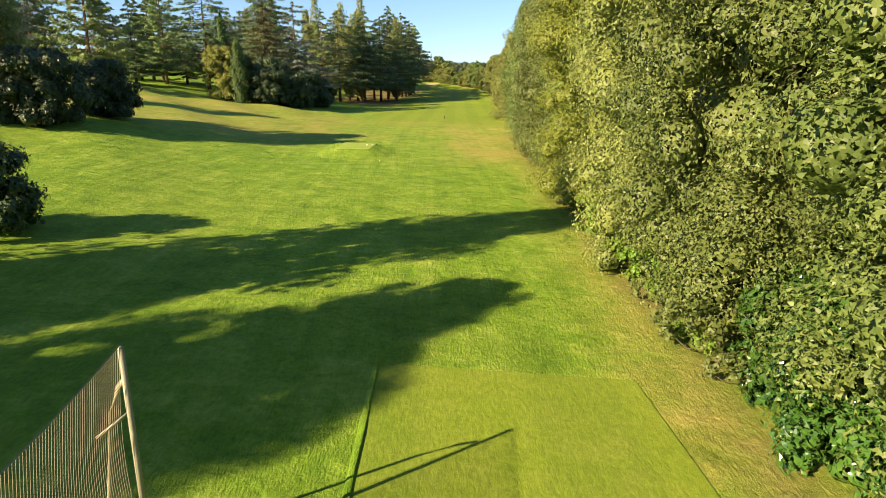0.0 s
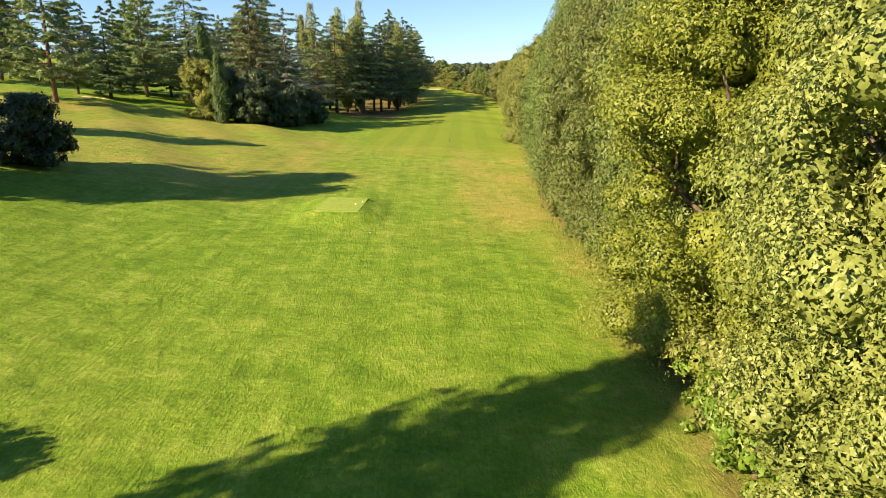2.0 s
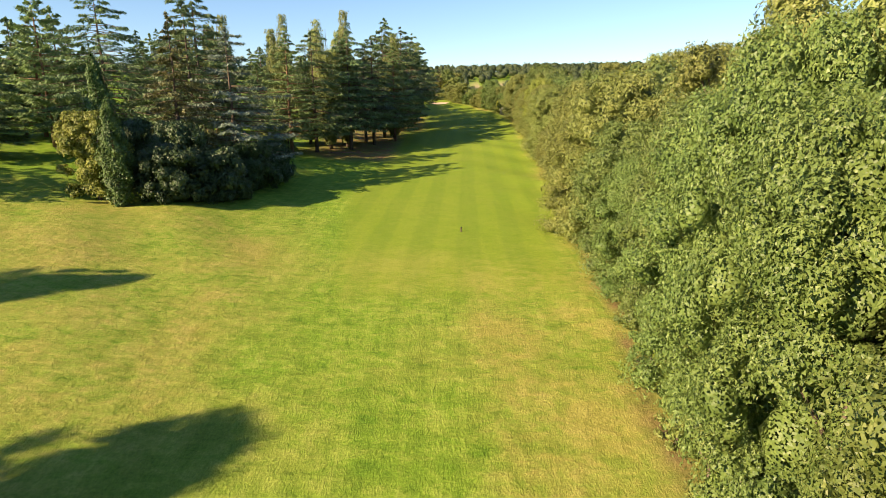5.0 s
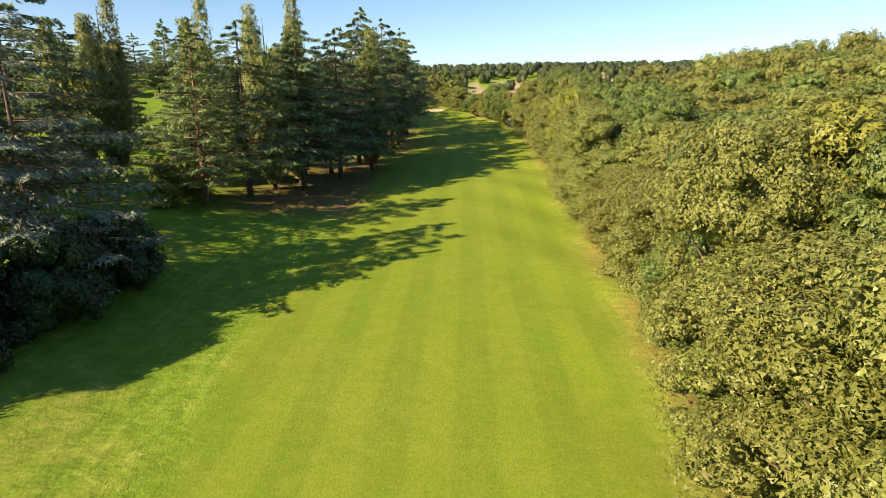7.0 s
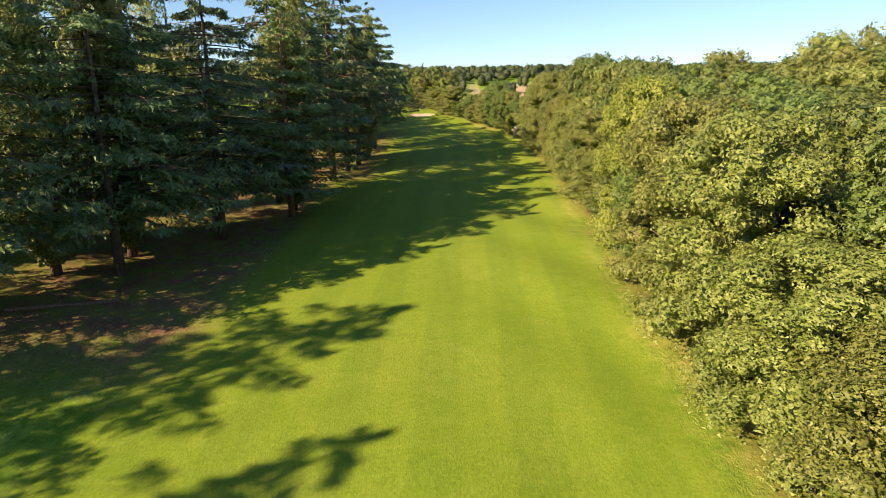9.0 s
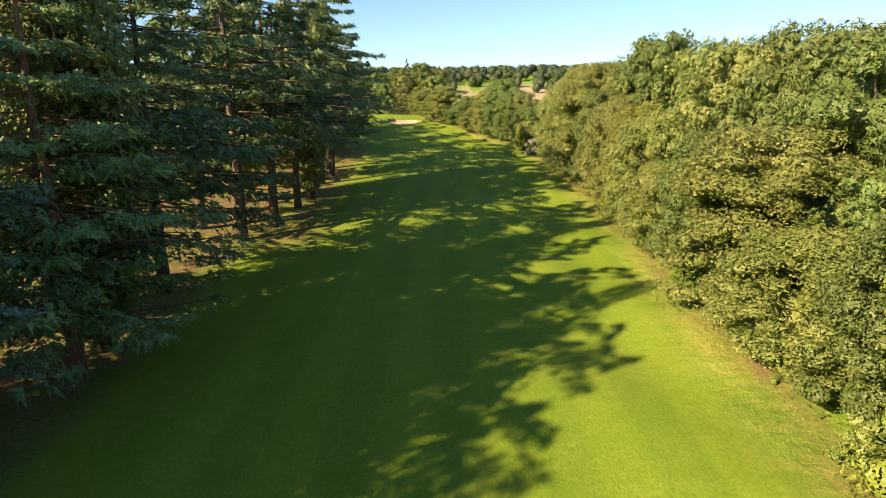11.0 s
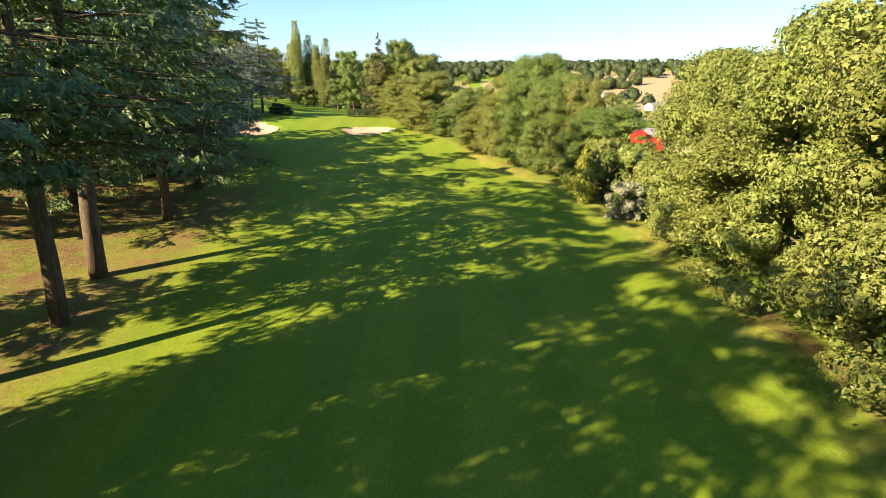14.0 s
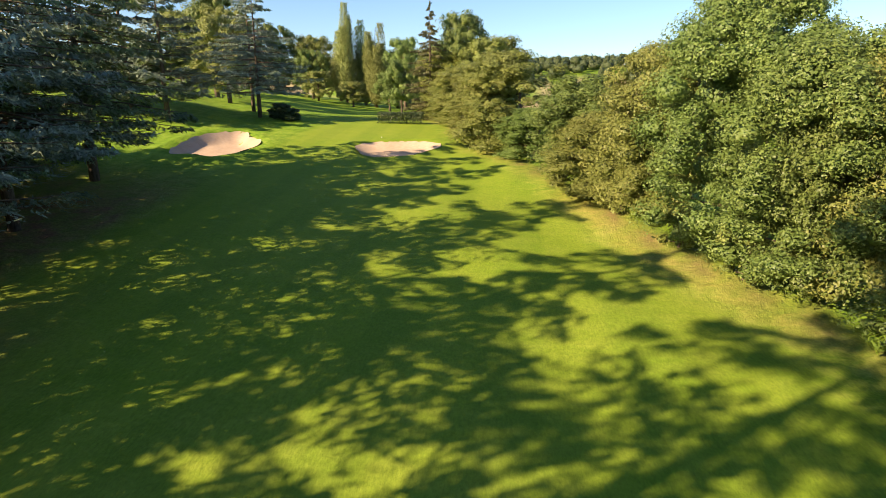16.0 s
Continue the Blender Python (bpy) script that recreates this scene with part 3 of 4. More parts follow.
near_wall = Kinds([
    lambda: broadleaf("broadleaf_tree", "dense oak tree leafy down to the turf edge", OAK, 15, 5.2, 98, 150, 0.3, 11, "wall of trees", one_side=0.75),
    lambda: broadleaf("broadleaf_tree", "tall hornbeam tree leafy down to the ground", HORNBEAM, 15, 4.8, 98, 150, 0.3, 12, "wall of trees", one_side=0.75),
    lambda: broadleaf("broadleaf_tree", "yellow-green lime tree in full leaf", LIME, 15, 5.0, 96, 150, 0.3, 13, "wall of trees", one_side=0.75),
])
far_wall = Kinds([
    lambda: broadleaf("broadleaf_tree", "broad green oak tree in the tree belt", OAK, 16, 5.6, 100, 180, 0.29, 21, "wall of trees", one_side=0.75),
    lambda: broadleaf("broadleaf_tree", "dark green hornbeam tree in the tree belt", HORNBEAM, 16, 5.2, 100, 180, 0.29, 22, "wall of trees", one_side=0.75),
    lambda: broadleaf("broadleaf_tree", "yellowing lime tree in the tree belt", LIME, 16, 5.4, 98, 180, 0.29, 23, "wall of trees", one_side=0.75),
    lambda: broadleaf("broadleaf_tree", "rounded oak tree with olive leaves", OAK, 16, 6.2, 98, 180, 0.3, 24, "wall of trees", fullness=0.4, one_side=0.75),
])
gap_tree = broadleaf("broadleaf_tree", "big olive oak tree at the end of the belt", OAK, 12.5, 4.6, 150, 300, 0.2, 28, "wall of trees", one_side=0.6, fullness=0.4)
bright_tree = broadleaf("broadleaf_tree", "bright yellow-green lime tree in full sun", YELLOW, 15.5, 4.9, 120, 620, 0.125, 19, "wall of trees", one_side=0.8)
bright_tree.matrix_basis = put(bright_tree, 11.6, 32.0, 0.2)
gap_tree.matrix_basis = put(gap_tree, 34.0, 273.0)
rear_wall = Kinds([
    lambda: broadleaf("broadleaf_tree", "oak tree in the second row of the belt", OAK, 16, 5.8, 60, 70, 0.5, 25, "wall of trees", skirt=0.15),
    lambda: broadleaf("broadleaf_tree", "hornbeam tree in the second row of the belt", HORNBEAM, 16, 5.8, 60, 70, 0.5, 26, "wall of trees", skirt=0.15),
    lambda: broadleaf("broadleaf_tree", "lime tree in the second row of the belt", LIME, 16, 5.6, 58, 70, 0.5, 27, "wall of trees", skirt=0.15),
])
woods = Kinds([
    lambda: broadleaf("broadleaf_tree", "woodland oak tree behind the tree belt", OAK, 17, 5.8, 40, 40, 0.56, 31, "woodland", skirt=0.35),
    lambda: broadleaf("broadleaf_tree", "dark woodland tree behind the tree belt", HORNBEAM, 17, 6.0, 40, 40, 0.56, 32, "woodland", skirt=0.35),
])
WALL_TOP = ((-20, 15.5), (40, 15.5), (55, 17.2), (72, 16.8), (92, 15.8), (110, 15.6), (128, 15), (150, 13.2), (185, 13.4), (204, 16), (215, 17), (240, 17.4), (262, 15.4), (290, 9.2), (294, 9.6), (299, 12.4), (305, 11), (312, 9.6), (340, 8.2), (380, 10))


def wall_height(y):
    return float(np.interp(y, *zip(*WALL_TOP)))


y = -6.0
while y < 366:
    if not 268 < y < 292 and not 28.5 < y < 35.5:
        h = wall_height(y) * rnd.choice((0.68, 0.8, 0.92, 1.0, 1.06)) * rnd.uniform(0.96, 1.04)
        if y < 62:
            h = max(h, 0.95 * wall_height(y))
        w = rnd.uniform(0.8, 1.08)
        k = rnd.choice((0, 0, 1, 1, 2))
        x = float(hedge_x(y)) + 0.72 * 5.0 * w + rnd.uniform(-0.5, 0.7)
        turn = rnd.uniform(-0.5, 0.5)
        if y < 25:
            first_wall.plant(1 if y < 20 else 0, x + 0.3, y, turn, w, h / 15)
        elif y < 88 or 288 < y < 312:
            front_wall.plant(1 if 35 < y < 56 else k, x, y, turn, w, h / 15)
        else:
            far_wall.plant(rnd.choice((0, 0, 1, 1, 2, 3)), x - 0.5, y, turn, w * 0.95, h / 16)
        y += 0.6 * 5.0 * (w - 0.9)
    y += rnd.uniform(5.6, 7.4) if y < 280 else rnd.uniform(4.6, 6.0)
y = -4.0
while y < 266:
    h = wall_height(y) * rnd.uniform(0.93, 1.08)
    if y < 95:
        near_wall.plant(rnd.choice((0, 1, 1, 2)), float(hedge_x(y)) + rnd.uniform(8.0, 10.0), y, rnd.uniform(-0.5, 0.5), 1.05, h / 15)
    else:
        rear_wall.plant(rnd.choice((0, 1, 1, 2)), float(hedge_x(y)) + rnd.uniform(8.0, 10.0), y, rnd.uniform(0, 6), 1.0, h / 16)
    y += rnd.uniform(6.5, 8.5)
y = 20.0
while y < 275:
    for row in range(3, 15):
        x = float(hedge_x(y)) + row * 7.5 + rnd.uniform(-2.5, 2.5)
        yy = y + rnd.uniform(-3, 3)
        if x > 40 + (yy - 60) * 0.62 or yy - 215 > (80 - x) * 0.6 + 15:
            continue
        h = wall_height(yy) * rnd.uniform(0.88, 1.04) + 8.5 * float(smooth(x, 42, 95))
        woods.plant(row % 2, x, yy, rnd.uniform(0, 6), rnd.uniform(0.9, 1.15), h / 17)
    y += 9.5

far_wall.plant(0, 31.6, 296.0, 0.2, 0.62, 0.6)
far_wall.plant(1, 29.4, 297.6, 0.0, 0.65, 0.66)

# shrubs at the foot of the wall
shrubs = Kinds([
    lambda: broadleaf("shrub", "bright green leafy shrub at the wood's edge", BRIGHT, 2.2, 1.3, 18, 56, 0.2, 71, "edge shrubs", category="shrub"),
    lambda: broadleaf("shrub", "dull green bushy shrub at the wood's edge", HORNBEAM, 2.6, 1.6, 18, 50, 0.22, 72, "edge shrubs", category="shrub"),
    lambda: broadleaf("shrub", "olive shrub with small leaves on the turf edge", OAK, 2.4, 1.5, 18, 50, 0.22, 73, "edge shrubs", category="shrub"),
])
laurels = Kinds([lambda: broadleaf("laurel_shrub", "glossy cherry laurel shrub with large dark leaves", LAUREL, 3.0, 1.9, 70, 190, 0.15, 74, "laurels", category="shrub", fullness=0.5)])
for x, y, s_ in ((9.0, 9.2, 1.0), (9.6, 11.6, 0.9), (10.4, 6.6, 1.05), (9.4, 7.4, 0.8)):
    laurels.plant(0, x - 0.1, y, rnd.uniform(0, 6), s_ * 1.1)
y = 12.0
while y < 362:
    if rnd.random() < 0.62 or 20 < y < 36:
        k = 0 if 20 < y < 36 and rnd.random() < 0.75 else rnd.choice((0, 1, 1, 2, 2))
        shrubs.plant(k, float(hedge_x(y)) + rnd.uniform(0.5, 1.3), y, rnd.uniform(0, 6), rnd.uniform(0.6, 1.1))
    y += rnd.uniform(1.8, 4.2)
foot = random.Random(9)
y = 12.5
while y < 29:
    shrubs.plant(foot.choice((0, 0, 0, 1)), float(hedge_x(y)) + foot.uniform(0.5, 1.0), y, foot.uniform(0, 6), foot.uniform(0.6, 0.95))
    y += foot.uniform(1.2, 2.0)
# the low stretch where one sees through to the sheds
for k, x, y, s_ in ((1, 30.6, 286.5, 1.9), (2, 32.6, 284.5, 2.0), (1, 33.6, 288.5, 2.2), (2, 31.2, 289.6, 2.1), (1, 33.2, 281.0, 1.3), (0, 31.8, 272.0, 0.9), (2, 34.6, 278.5, 1.3), (2, 32.4, 283.0, 1.1)):
    shrubs.plant(k, x, y, rnd.uniform(0, 6), s_)
silver = broadleaf("silver_shrub", "silvery pale willow-leaved shrub on the turf edge", SILVER, 2.8, 1.5, 40, 110, 0.24, 75, category="shrub")
silver.matrix_basis = put(silver, 30.3, 280.6)
gold = columnar("golden_cypress", "young yellow-green cypress on the turf edge", GOLDEN, 5.0, 0.95, 2600, 0.26, 76, clear=0.02, widest=0.2)
tagged(gold, category="conifer").matrix_basis = put(gold, 28.4, 285.6)

# ---------------------------------------------------------------- the conifers on the left
grove = Kinds([
    lambda: conifer("cedar", "dark green cedar with drooping dense boughs", SPRUCE, 24, 9.0, 41, clear=0.2, tiers=22, per_tier=8, sprays=31, droop=0.34, lift=0.14, power=0.55, spray=0.85, flat=0.4, group="conifer grove"),
    lambda: conifer("spruce", "dark spruce with a ragged open crown", SPRUCE, 24, 8.2, 42, clear=0.2, tiers=24, per_tier=8, sprays=30, droop=0.34, lift=0.12, spray=0.85, power=0.68, ragged=0.35, group="conifer grove"),
    lambda: conifer("cedar", "blue-grey cedar with flat layered boughs", CEDAR, 22, 9.2, 43, clear=0.22, tiers=18, per_tier=8, sprays=37, droop=0.26, lift=0.12, power=0.6, spray=0.8, flat=0.55, ragged=0.3, group="conifer grove"),
    lambda: conifer("pine", "tall green cedar with a bare reddish lower trunk", PINE, 24, 8.2, 44, clear=0.15, tiers=22, per_tier=9, sprays=34, droop=0.2, lift=0.08, power=0.75, spray=0.8, flat=0.65, bark=PINE_BARK, ragged=0.25, group="conifer grove"),
    lambda: conifer("spruce", "russet-green spruce with upturned boughs", RUSSET, 21, 6.2, 45, clear=0.05, tiers=26, per_tier=8, sprays=24, droop=0.22, spray=0.8, power=0.8, group="conifer grove"),
    lambda: conifer("cedar", "green cedar with high feathery boughs and a clear trunk", SPRUCE, 22, 7.6, 46, clear=0.31, tiers=17, per_tier=7, sprays=30, droop=0.3, lift=0.16, power=0.6, spray=0.8, flat=0.45, ragged=0.3, group="conifer grove"),
])
GROVE_H = (24, 24, 22, 24, 21, 22)
back_conifers = Kinds([
    lambda: conifer("spruce", "dark spruce at the back of the grove", SPRUCE, 22, 7.2, 51, clear=0.14, tiers=18, per_tier=8, sprays=30, droop=0.2, spray=1.1, power=0.75, group="conifer grove"),
    lambda: conifer("pine", "pine at the back of the grove", PINE, 22, 7.4, 52, clear=0.16, tiers=16, per_tier=8, sprays=32, droop=0.1, lift=0.1, power=0.6, spray=1.15, flat=0.6, bark=PINE_BARK, group="conifer grove"),
    lambda: conifer("cedar", "blue-grey cedar at the back of the grove", CEDAR, 20, 7.5, 53, clear=0.15, tiers=15, per_tier=8, sprays=32, droop=0.1, lift=0.1, power=0.55, spray=1.1, flat=0.8, group="conifer grove"),
])
poplars = Kinds([
    lambda: columnar("poplar", "tall slender poplar with yellow-green leaves", POPLAR, 29, 3.7, 8600, 0.6, 61, leaders=6),
    lambda: columnar("poplar", "slender poplar with a broader crown", POPLAR, 27, 4.0, 8600, 0.6, 62, waves=6, leaders=8),
])
# kind, x, y, height
GROVE = ((3, -27.4, 165.5, 24), (0, -24, 174, 25.5), (0, -17.5, 181.5, 25), (0, -13.3, 193.5, 25), (1, -20.5, 190, 27), (2, -16, 199, 24), (3, -8.6, 203.5, 25), 
         (5, -9.4, 216, 27), (0, -12.0, 211.5, 28), (5, -7.8, 229.5, 25), (5, -6.4, 236.5, 24), (5, -5.2, 243, 22), (1, -13, 233.5, 30), (5, -4.6, 257.2, 22),
         (5, -5.5, 269.5, 25), (5, -4.0, 263, 22), (1, -6.5, 282, 22.5), (2, -8.0, 293, 20), (0, -13, 277, 20), (2, -12.3, 304.2, 19), (0, -15.8, 308, 20), (1, -15.2, 315.5, 19),
         (2, -15.8, 350, 15.5), (2, -20, 358, 16), (4, -32, 124, 22), (2, -27.5, 131.5, 19.5), (1, -33.5, 133, 22), (0, -50, 141, 24), (0, -37, 145.5, 25.5), (0, -16, 286, 21), (1, -20, 294, 20), (0, -14.5, 298, 19))
for k, x, y, h in GROVE:
    f = h / GROVE_H[k]
    grove.plant(k, x, y, rnd.uniform(0, 6), f * rnd.uniform(0.92, 1.05), f)
for k, x, y, h in ((0, -19.0, 186.5, 30), (1, -9.0, 206.8, 29), (1, -22.0, 180.5, 29), (1, -28, 187, 27), (0, -33, 182, 26), (0, -12, 246, 27), (1, -22, 206, 28), (0, -44, 176, 24), (1, -47, 172, 23), (0, -4.5, 248, 25),
                   (0, -26.5, 440, 25), (1, -22, 444, 24), (0, -17.5, 437, 21), (1, -30, 446, 22)):
    poplars.plant(k, x, y, rnd.uniform(0, 6), 1.0, 0.98 * h / 28)
BACK = ((0, -14.5, 257.5), (0, -21, 301), (0, -22, 310), (0, -23, 318), (2, -23.5, 341), (1, -57.5, 106), (0, -61, 129), (2, -66, 127), (1, -60, 142), (0, -60, 154), (2, -72, 108), (0, -69, 149), (1, -67, 151), (1, -68.5, 160), (0, -62, 198), (1, -67, 212), (0, -66, 221),
        (0, -55, 165), (2, -48, 158), (1, -50, 187), (0, -43, 199), (1, -46, 214), (0, -52, 232), (0, -44, 262), (2, -24, 278), (0, -30, 288), (1, -26, 302), (0, -36, 310), (2, -33, 340), (0, -44, 340), (1, -30, 344))
for k, x, y in BACK:
    back_conifers.plant(k, x, y, rnd.uniform(0, 6), rnd.uniform(0.85, 1.05), rnd.uniform(0.85, 1.05))
for i in range(20):
    x, y = rnd.uniform(-135, -72), rnd.uniform(110, 340)
    back_conifers.plant(rnd.choice((0, 0, 1, 2)), x, y, rnd.uniform(0, 6), rnd.uniform(0.85, 1.1), rnd.uniform(0.85, 1.15))

# the clump of evergreens in front of the grove
yews = Kinds([
    lambda: broadleaf("yew_bush", "large dark green yew bush, dense to the ground", YEW, 6.0, 4.2, 84, 90, 0.32, 81, "evergreen bushes", category="bush", fullness=0.45),
    lambda: broadleaf("holly_bush", "dark glossy holly bush, rounded and dense", LAUREL, 5.2, 4.0, 60, 80, 0.4, 82, "evergreen bushes", category="bush", fullness=0.5),
])
for k, x, y, s_, sz in ((0, -29.6, 114.5, 0.95, 1.05), (0, -25.6, 118.5, 0.9, 1.0), (0, -24.2, 127, 1.0, 1.0), (0, -24.0, 135.5, 0.9, 0.95), (0, -30.5, 119, 1.0, 1.35), (0, -36.5, 120, 0.9, 1.3),
                        (0, -30.8, 48.2, 0.85, 0.9), (0, -30.0, 57.3, 0.7, 0.8), (0, -16.6, 21.6, 0.46, 0.52), (0, -13.2, 350.5, 0.4, 0.3), (0, -11.2, 349.0, 0.3, 0.25)):
    yews.plant(k, x, y, rnd.uniform(0, 6), s_, sz)
cypress = columnar("cypress", "narrow green column of cypress beside the yews", CYPRESS, 11.6, 1.6, 5200, 0.34, 83, clear=0.0, widest=0.35, waves=5)
tagged(cypress, category="conifer").matrix_basis = put(cypress, -33.6, 110.4)
spire = columnar("thuja", "tall thuja spire in the evergreen clump", CYPRESS, 16.0, 2.0, 5200, 0.4, 84, clear=0.0, widest=0.25, waves=5)
tagged(spire, category="conifer").matrix_basis = put(spire, -38.4, 117.5)
weeper = broadleaf("weeping_tree", "soft yellow-green weeping tree beside the cypress", LIME, 9.6, 3.3, 70, 150, 0.34, 85, fullness=0.6)
weeper.matrix_basis = put(weeper, -37.0, 112.4)
cone_bush = columnar("thuja", "yellow-green conical thuja at the grove's edge", LIME, 6.4, 2.2, 4200, 0.34, 86, clear=0.0, widest=0.2, waves=4)
tagged(cone_bush, category="conifer").matrix_basis = put(cone_bush, -31.2, 161.9)
shrubs.plant(2, -29.0, 169.0, 0.3, 1.8)
shrubs.plant(2, -32.2, 168.0, 1.3, 2.0)

# trees by the tee, whose shadows cross the turf
far_wall.plant(1, -37.0, 45.4, 0.4, 0.9, 1.2, "broad dark green tree beside the yew bushes")
far_wall.plant(1, -50.0, 72.0, 1.4, 0.9, 1.1, "broad dark green tree on the rising rough")
far_wall.plant(0, -38.5, 50.8, 2.4, 0.78, 0.96, "broad green tree on the rising rough")
tall_cone = columnar("cypress", "tall dense cypress beside the tee", CYPRESS, 19.5, 3.3, 5200, 0.6, 87, clear=0.02, widest=0.22, waves=5)
tagged(tall_cone, category="conifer").matrix_basis = put(tall_cone, -19.8, 12.0)
far_wall.plant(1, -16.4, 6.3, 2.0, 0.66, 0.88, "green tree beside the tee")
far_wall.plant(1, -20.0, 3.6, 1.0, 0.7, 0.58, "green tree beside the tee")
far_wall.plant(1, -21.5, 9.5, 2.2, 0.66, 0.62, "green tree beside the tee")
far_wall.plant(0, -28.0, -3.0, 3.0, 0.75, 0.86, "green tree beside the tee")
far_wall.plant(1, -27.5, 6.5, 4.0, 0.75, 0.80, "green tree beside the tee")

# ---------------------------------------------------------------- behind the green
for k, x, y, s_, sz in ((1, 10.5, 366, 0.8, 0.95), (0, 14.5, 360, 0.75, 0.75), (1, -2, 384, 0.6, 0.6), (0, 3.5, 394, 0.85, 0.85), (1, -8, 428, 1.0, 1.1), (0, -40, 452, 1.2, 1.15), (1, -50, 448, 1.2, 1.15), (0, -14, 452, 1.2, 1.1),
                        (1, 0, 446, 1.2, 1.15), (0, 8, 428, 1.2, 1.1), (1, -60, 440, 1.2, 1.2), (0, -70, 430, 1.2, 1.2), (1, -36, 438, 0.9, 0.8), (3, 16, 396, 1.1, 1.05), (0, -48, 404, 1.1, 1.1), (1, -42, 392, 1.0, 1.0),
                        (0, -32, 430, 0.7, 0.5), (1, -10, 416, 0.7, 0.55), (0, -20, 420, 0.6, 0.4), (1, -36, 380, 1.0, 1.1), (0, -30, 372, 0.9, 1.0)):
    rear_wall.plant(k % 3, x, y, rnd.uniform(0, 6), s_, sz, "green tree behind the putting green")
grove.plant(4, 5.8, 362.5, 1.0, 0.72, 0.76)
back_conifers.plant(0, 9.2, 360, 1.0, 0.45, 0.42)
HEDGE_LEN = 6.0


def clipped_hedge():
    """A low clipped hedge: a leafy block with rounded top."""
    rng = np.random.default_rng(90)
    ob = thing("clipped_hedge", "low dark clipped hedge beside the green", "hedge")
    k = 2600
    p = np.stack([rng.uniform(-HEDGE_LEN / 2, HEDGE_LEN / 2, k), rng.uniform(-0.8, 0.8, k), 1.5 * np.sqrt(rng.random(k))], -1)
    nrm = np.stack([0 * p[:, 0], p[:, 1], p[:, 2] - 0.6], -1)
    part("foliage", leaf_mesh("foliage", [leaves(rng, p, nrm, 0.24, 0.15)], YEW), ob)
    part("stem", mesh_of("stem", *tube([(0, 0, -0.2), (0.1, 0, 0.6), (0, 0.1, 1.1)], [0.08, 0.05, 0.02], 6), BARK, True), ob)
    return ob


hedge = clipped_hedge()
hedge.matrix_basis = put(hedge, 3.4, 349.0, -0.1)

# ---------------------------------------------------------------- bunkers, tees, net
for k, (bx, by, w, h, depth) in enumerate(BUNKERS):
    rings, sides = 9, 56
    a = np.arange(sides) * 2 * math.pi / sides
    edge = bunker_shape(k, a) * (1 + 0.015 * np.sin(17 * a + k) + 0.012 * np.sin(29 * a))
    vs = [(bx, by, z_at(bx, by) + 0.05)]
    for r in range(1, rings + 1):
        q = r / rings * 0.97
        px, py = bx + w * q * edge * np.cos(a), by + h * q * edge * np.sin(a)
        vs += list(zip(px, py, land(px, py) + 0.05 + 0.03 * np.sin(px * 2.3) * np.sin(py * 1.9)))
    fs = [[0, 1 + j, 1 + (j + 1) % sides] for j in range(sides)]
    for r in range(rings - 1):
        o = 1 + r * sides
        fs += [[o + j, o + sides + j, o + sides + (j + 1) % sides, o + (j + 1) % sides] for j in range(sides)]
    tagged(new("bunker", mesh_of("bunker", vs, fs, SAND, True)), ("pale sand bunker with a curved lip before the green", "long pale sand bunker below the cedars", "small pale sand bunker on the far rough")[k], "bunker", kind="structure")

PALE_TURF = rough_material("close_mown_turf", (0.15, 0.245, 0.025), (0.27, 0.35, 0.075), 3.5, 0.9, 0.1, 0.3, 0.02)


def tee(name, label, corners, lift, turf):
    """A close-mown platform that stands a little proud of the rough."""
    (x0, y0), (x1, y1), (x2, y2), (x3, y3) = corners
    n = 14
    u, v = np.meshgrid(np.linspace(0, 1, n), np.linspace(0, 1, n), indexing="ij")
    px = (1 - u) * (1 - v) * x0 + u * (1 - v) * x1 + u * v * x2 + (1 - u) * v * x3
    py = (1 - u) * (1 - v) * y0 + u * (1 - v) * y1 + u * v * y2 + (1 - u) * v * y3
    pz = land(px, py) + lift
    top = np.stack([px.ravel(), py.ravel(), pz.ravel()], -1)
    fs = grid_faces(n, n).tolist()
    rim = [i * n for i in range(n)] + [(n - 1) * n + j for j in range(1, n)] + [i * n + n - 1 for i in range(n - 2, -1, -1)] + [j for j in range(n - 2, 0, -1)]
    low = top[rim] - (0, 0, 0.45)
    base = len(top)
    m = len(rim)
    fs += [[rim[i], base + i, base + (i + 1) % m, rim[(i + 1) % m]] for i in range(m)]
    me = mesh_of(name, np.concatenate([top, low]), fs, turf)
    attribute(me, "mown", [1.0] * (base + m))
    attribute(me, "dry", [0.2] * (base + m))
    return tagged(new(name, me), label, "tee", kind="structure")


tee("tee", "close-mown front tee with a crisp cut edge", ((-1.75, -6.0), (5.6, -5.0), (5.25, 12.7), (-1.1, 13.1)), 0.03, TURF)
tee("tee", "small raised forward tee of pale mown grass", ((-7.75, 51.6), (-4.75, 51.7), (-4.45, 56.6), (-7.5, 56.5)), 0.02, PALE_TURF)


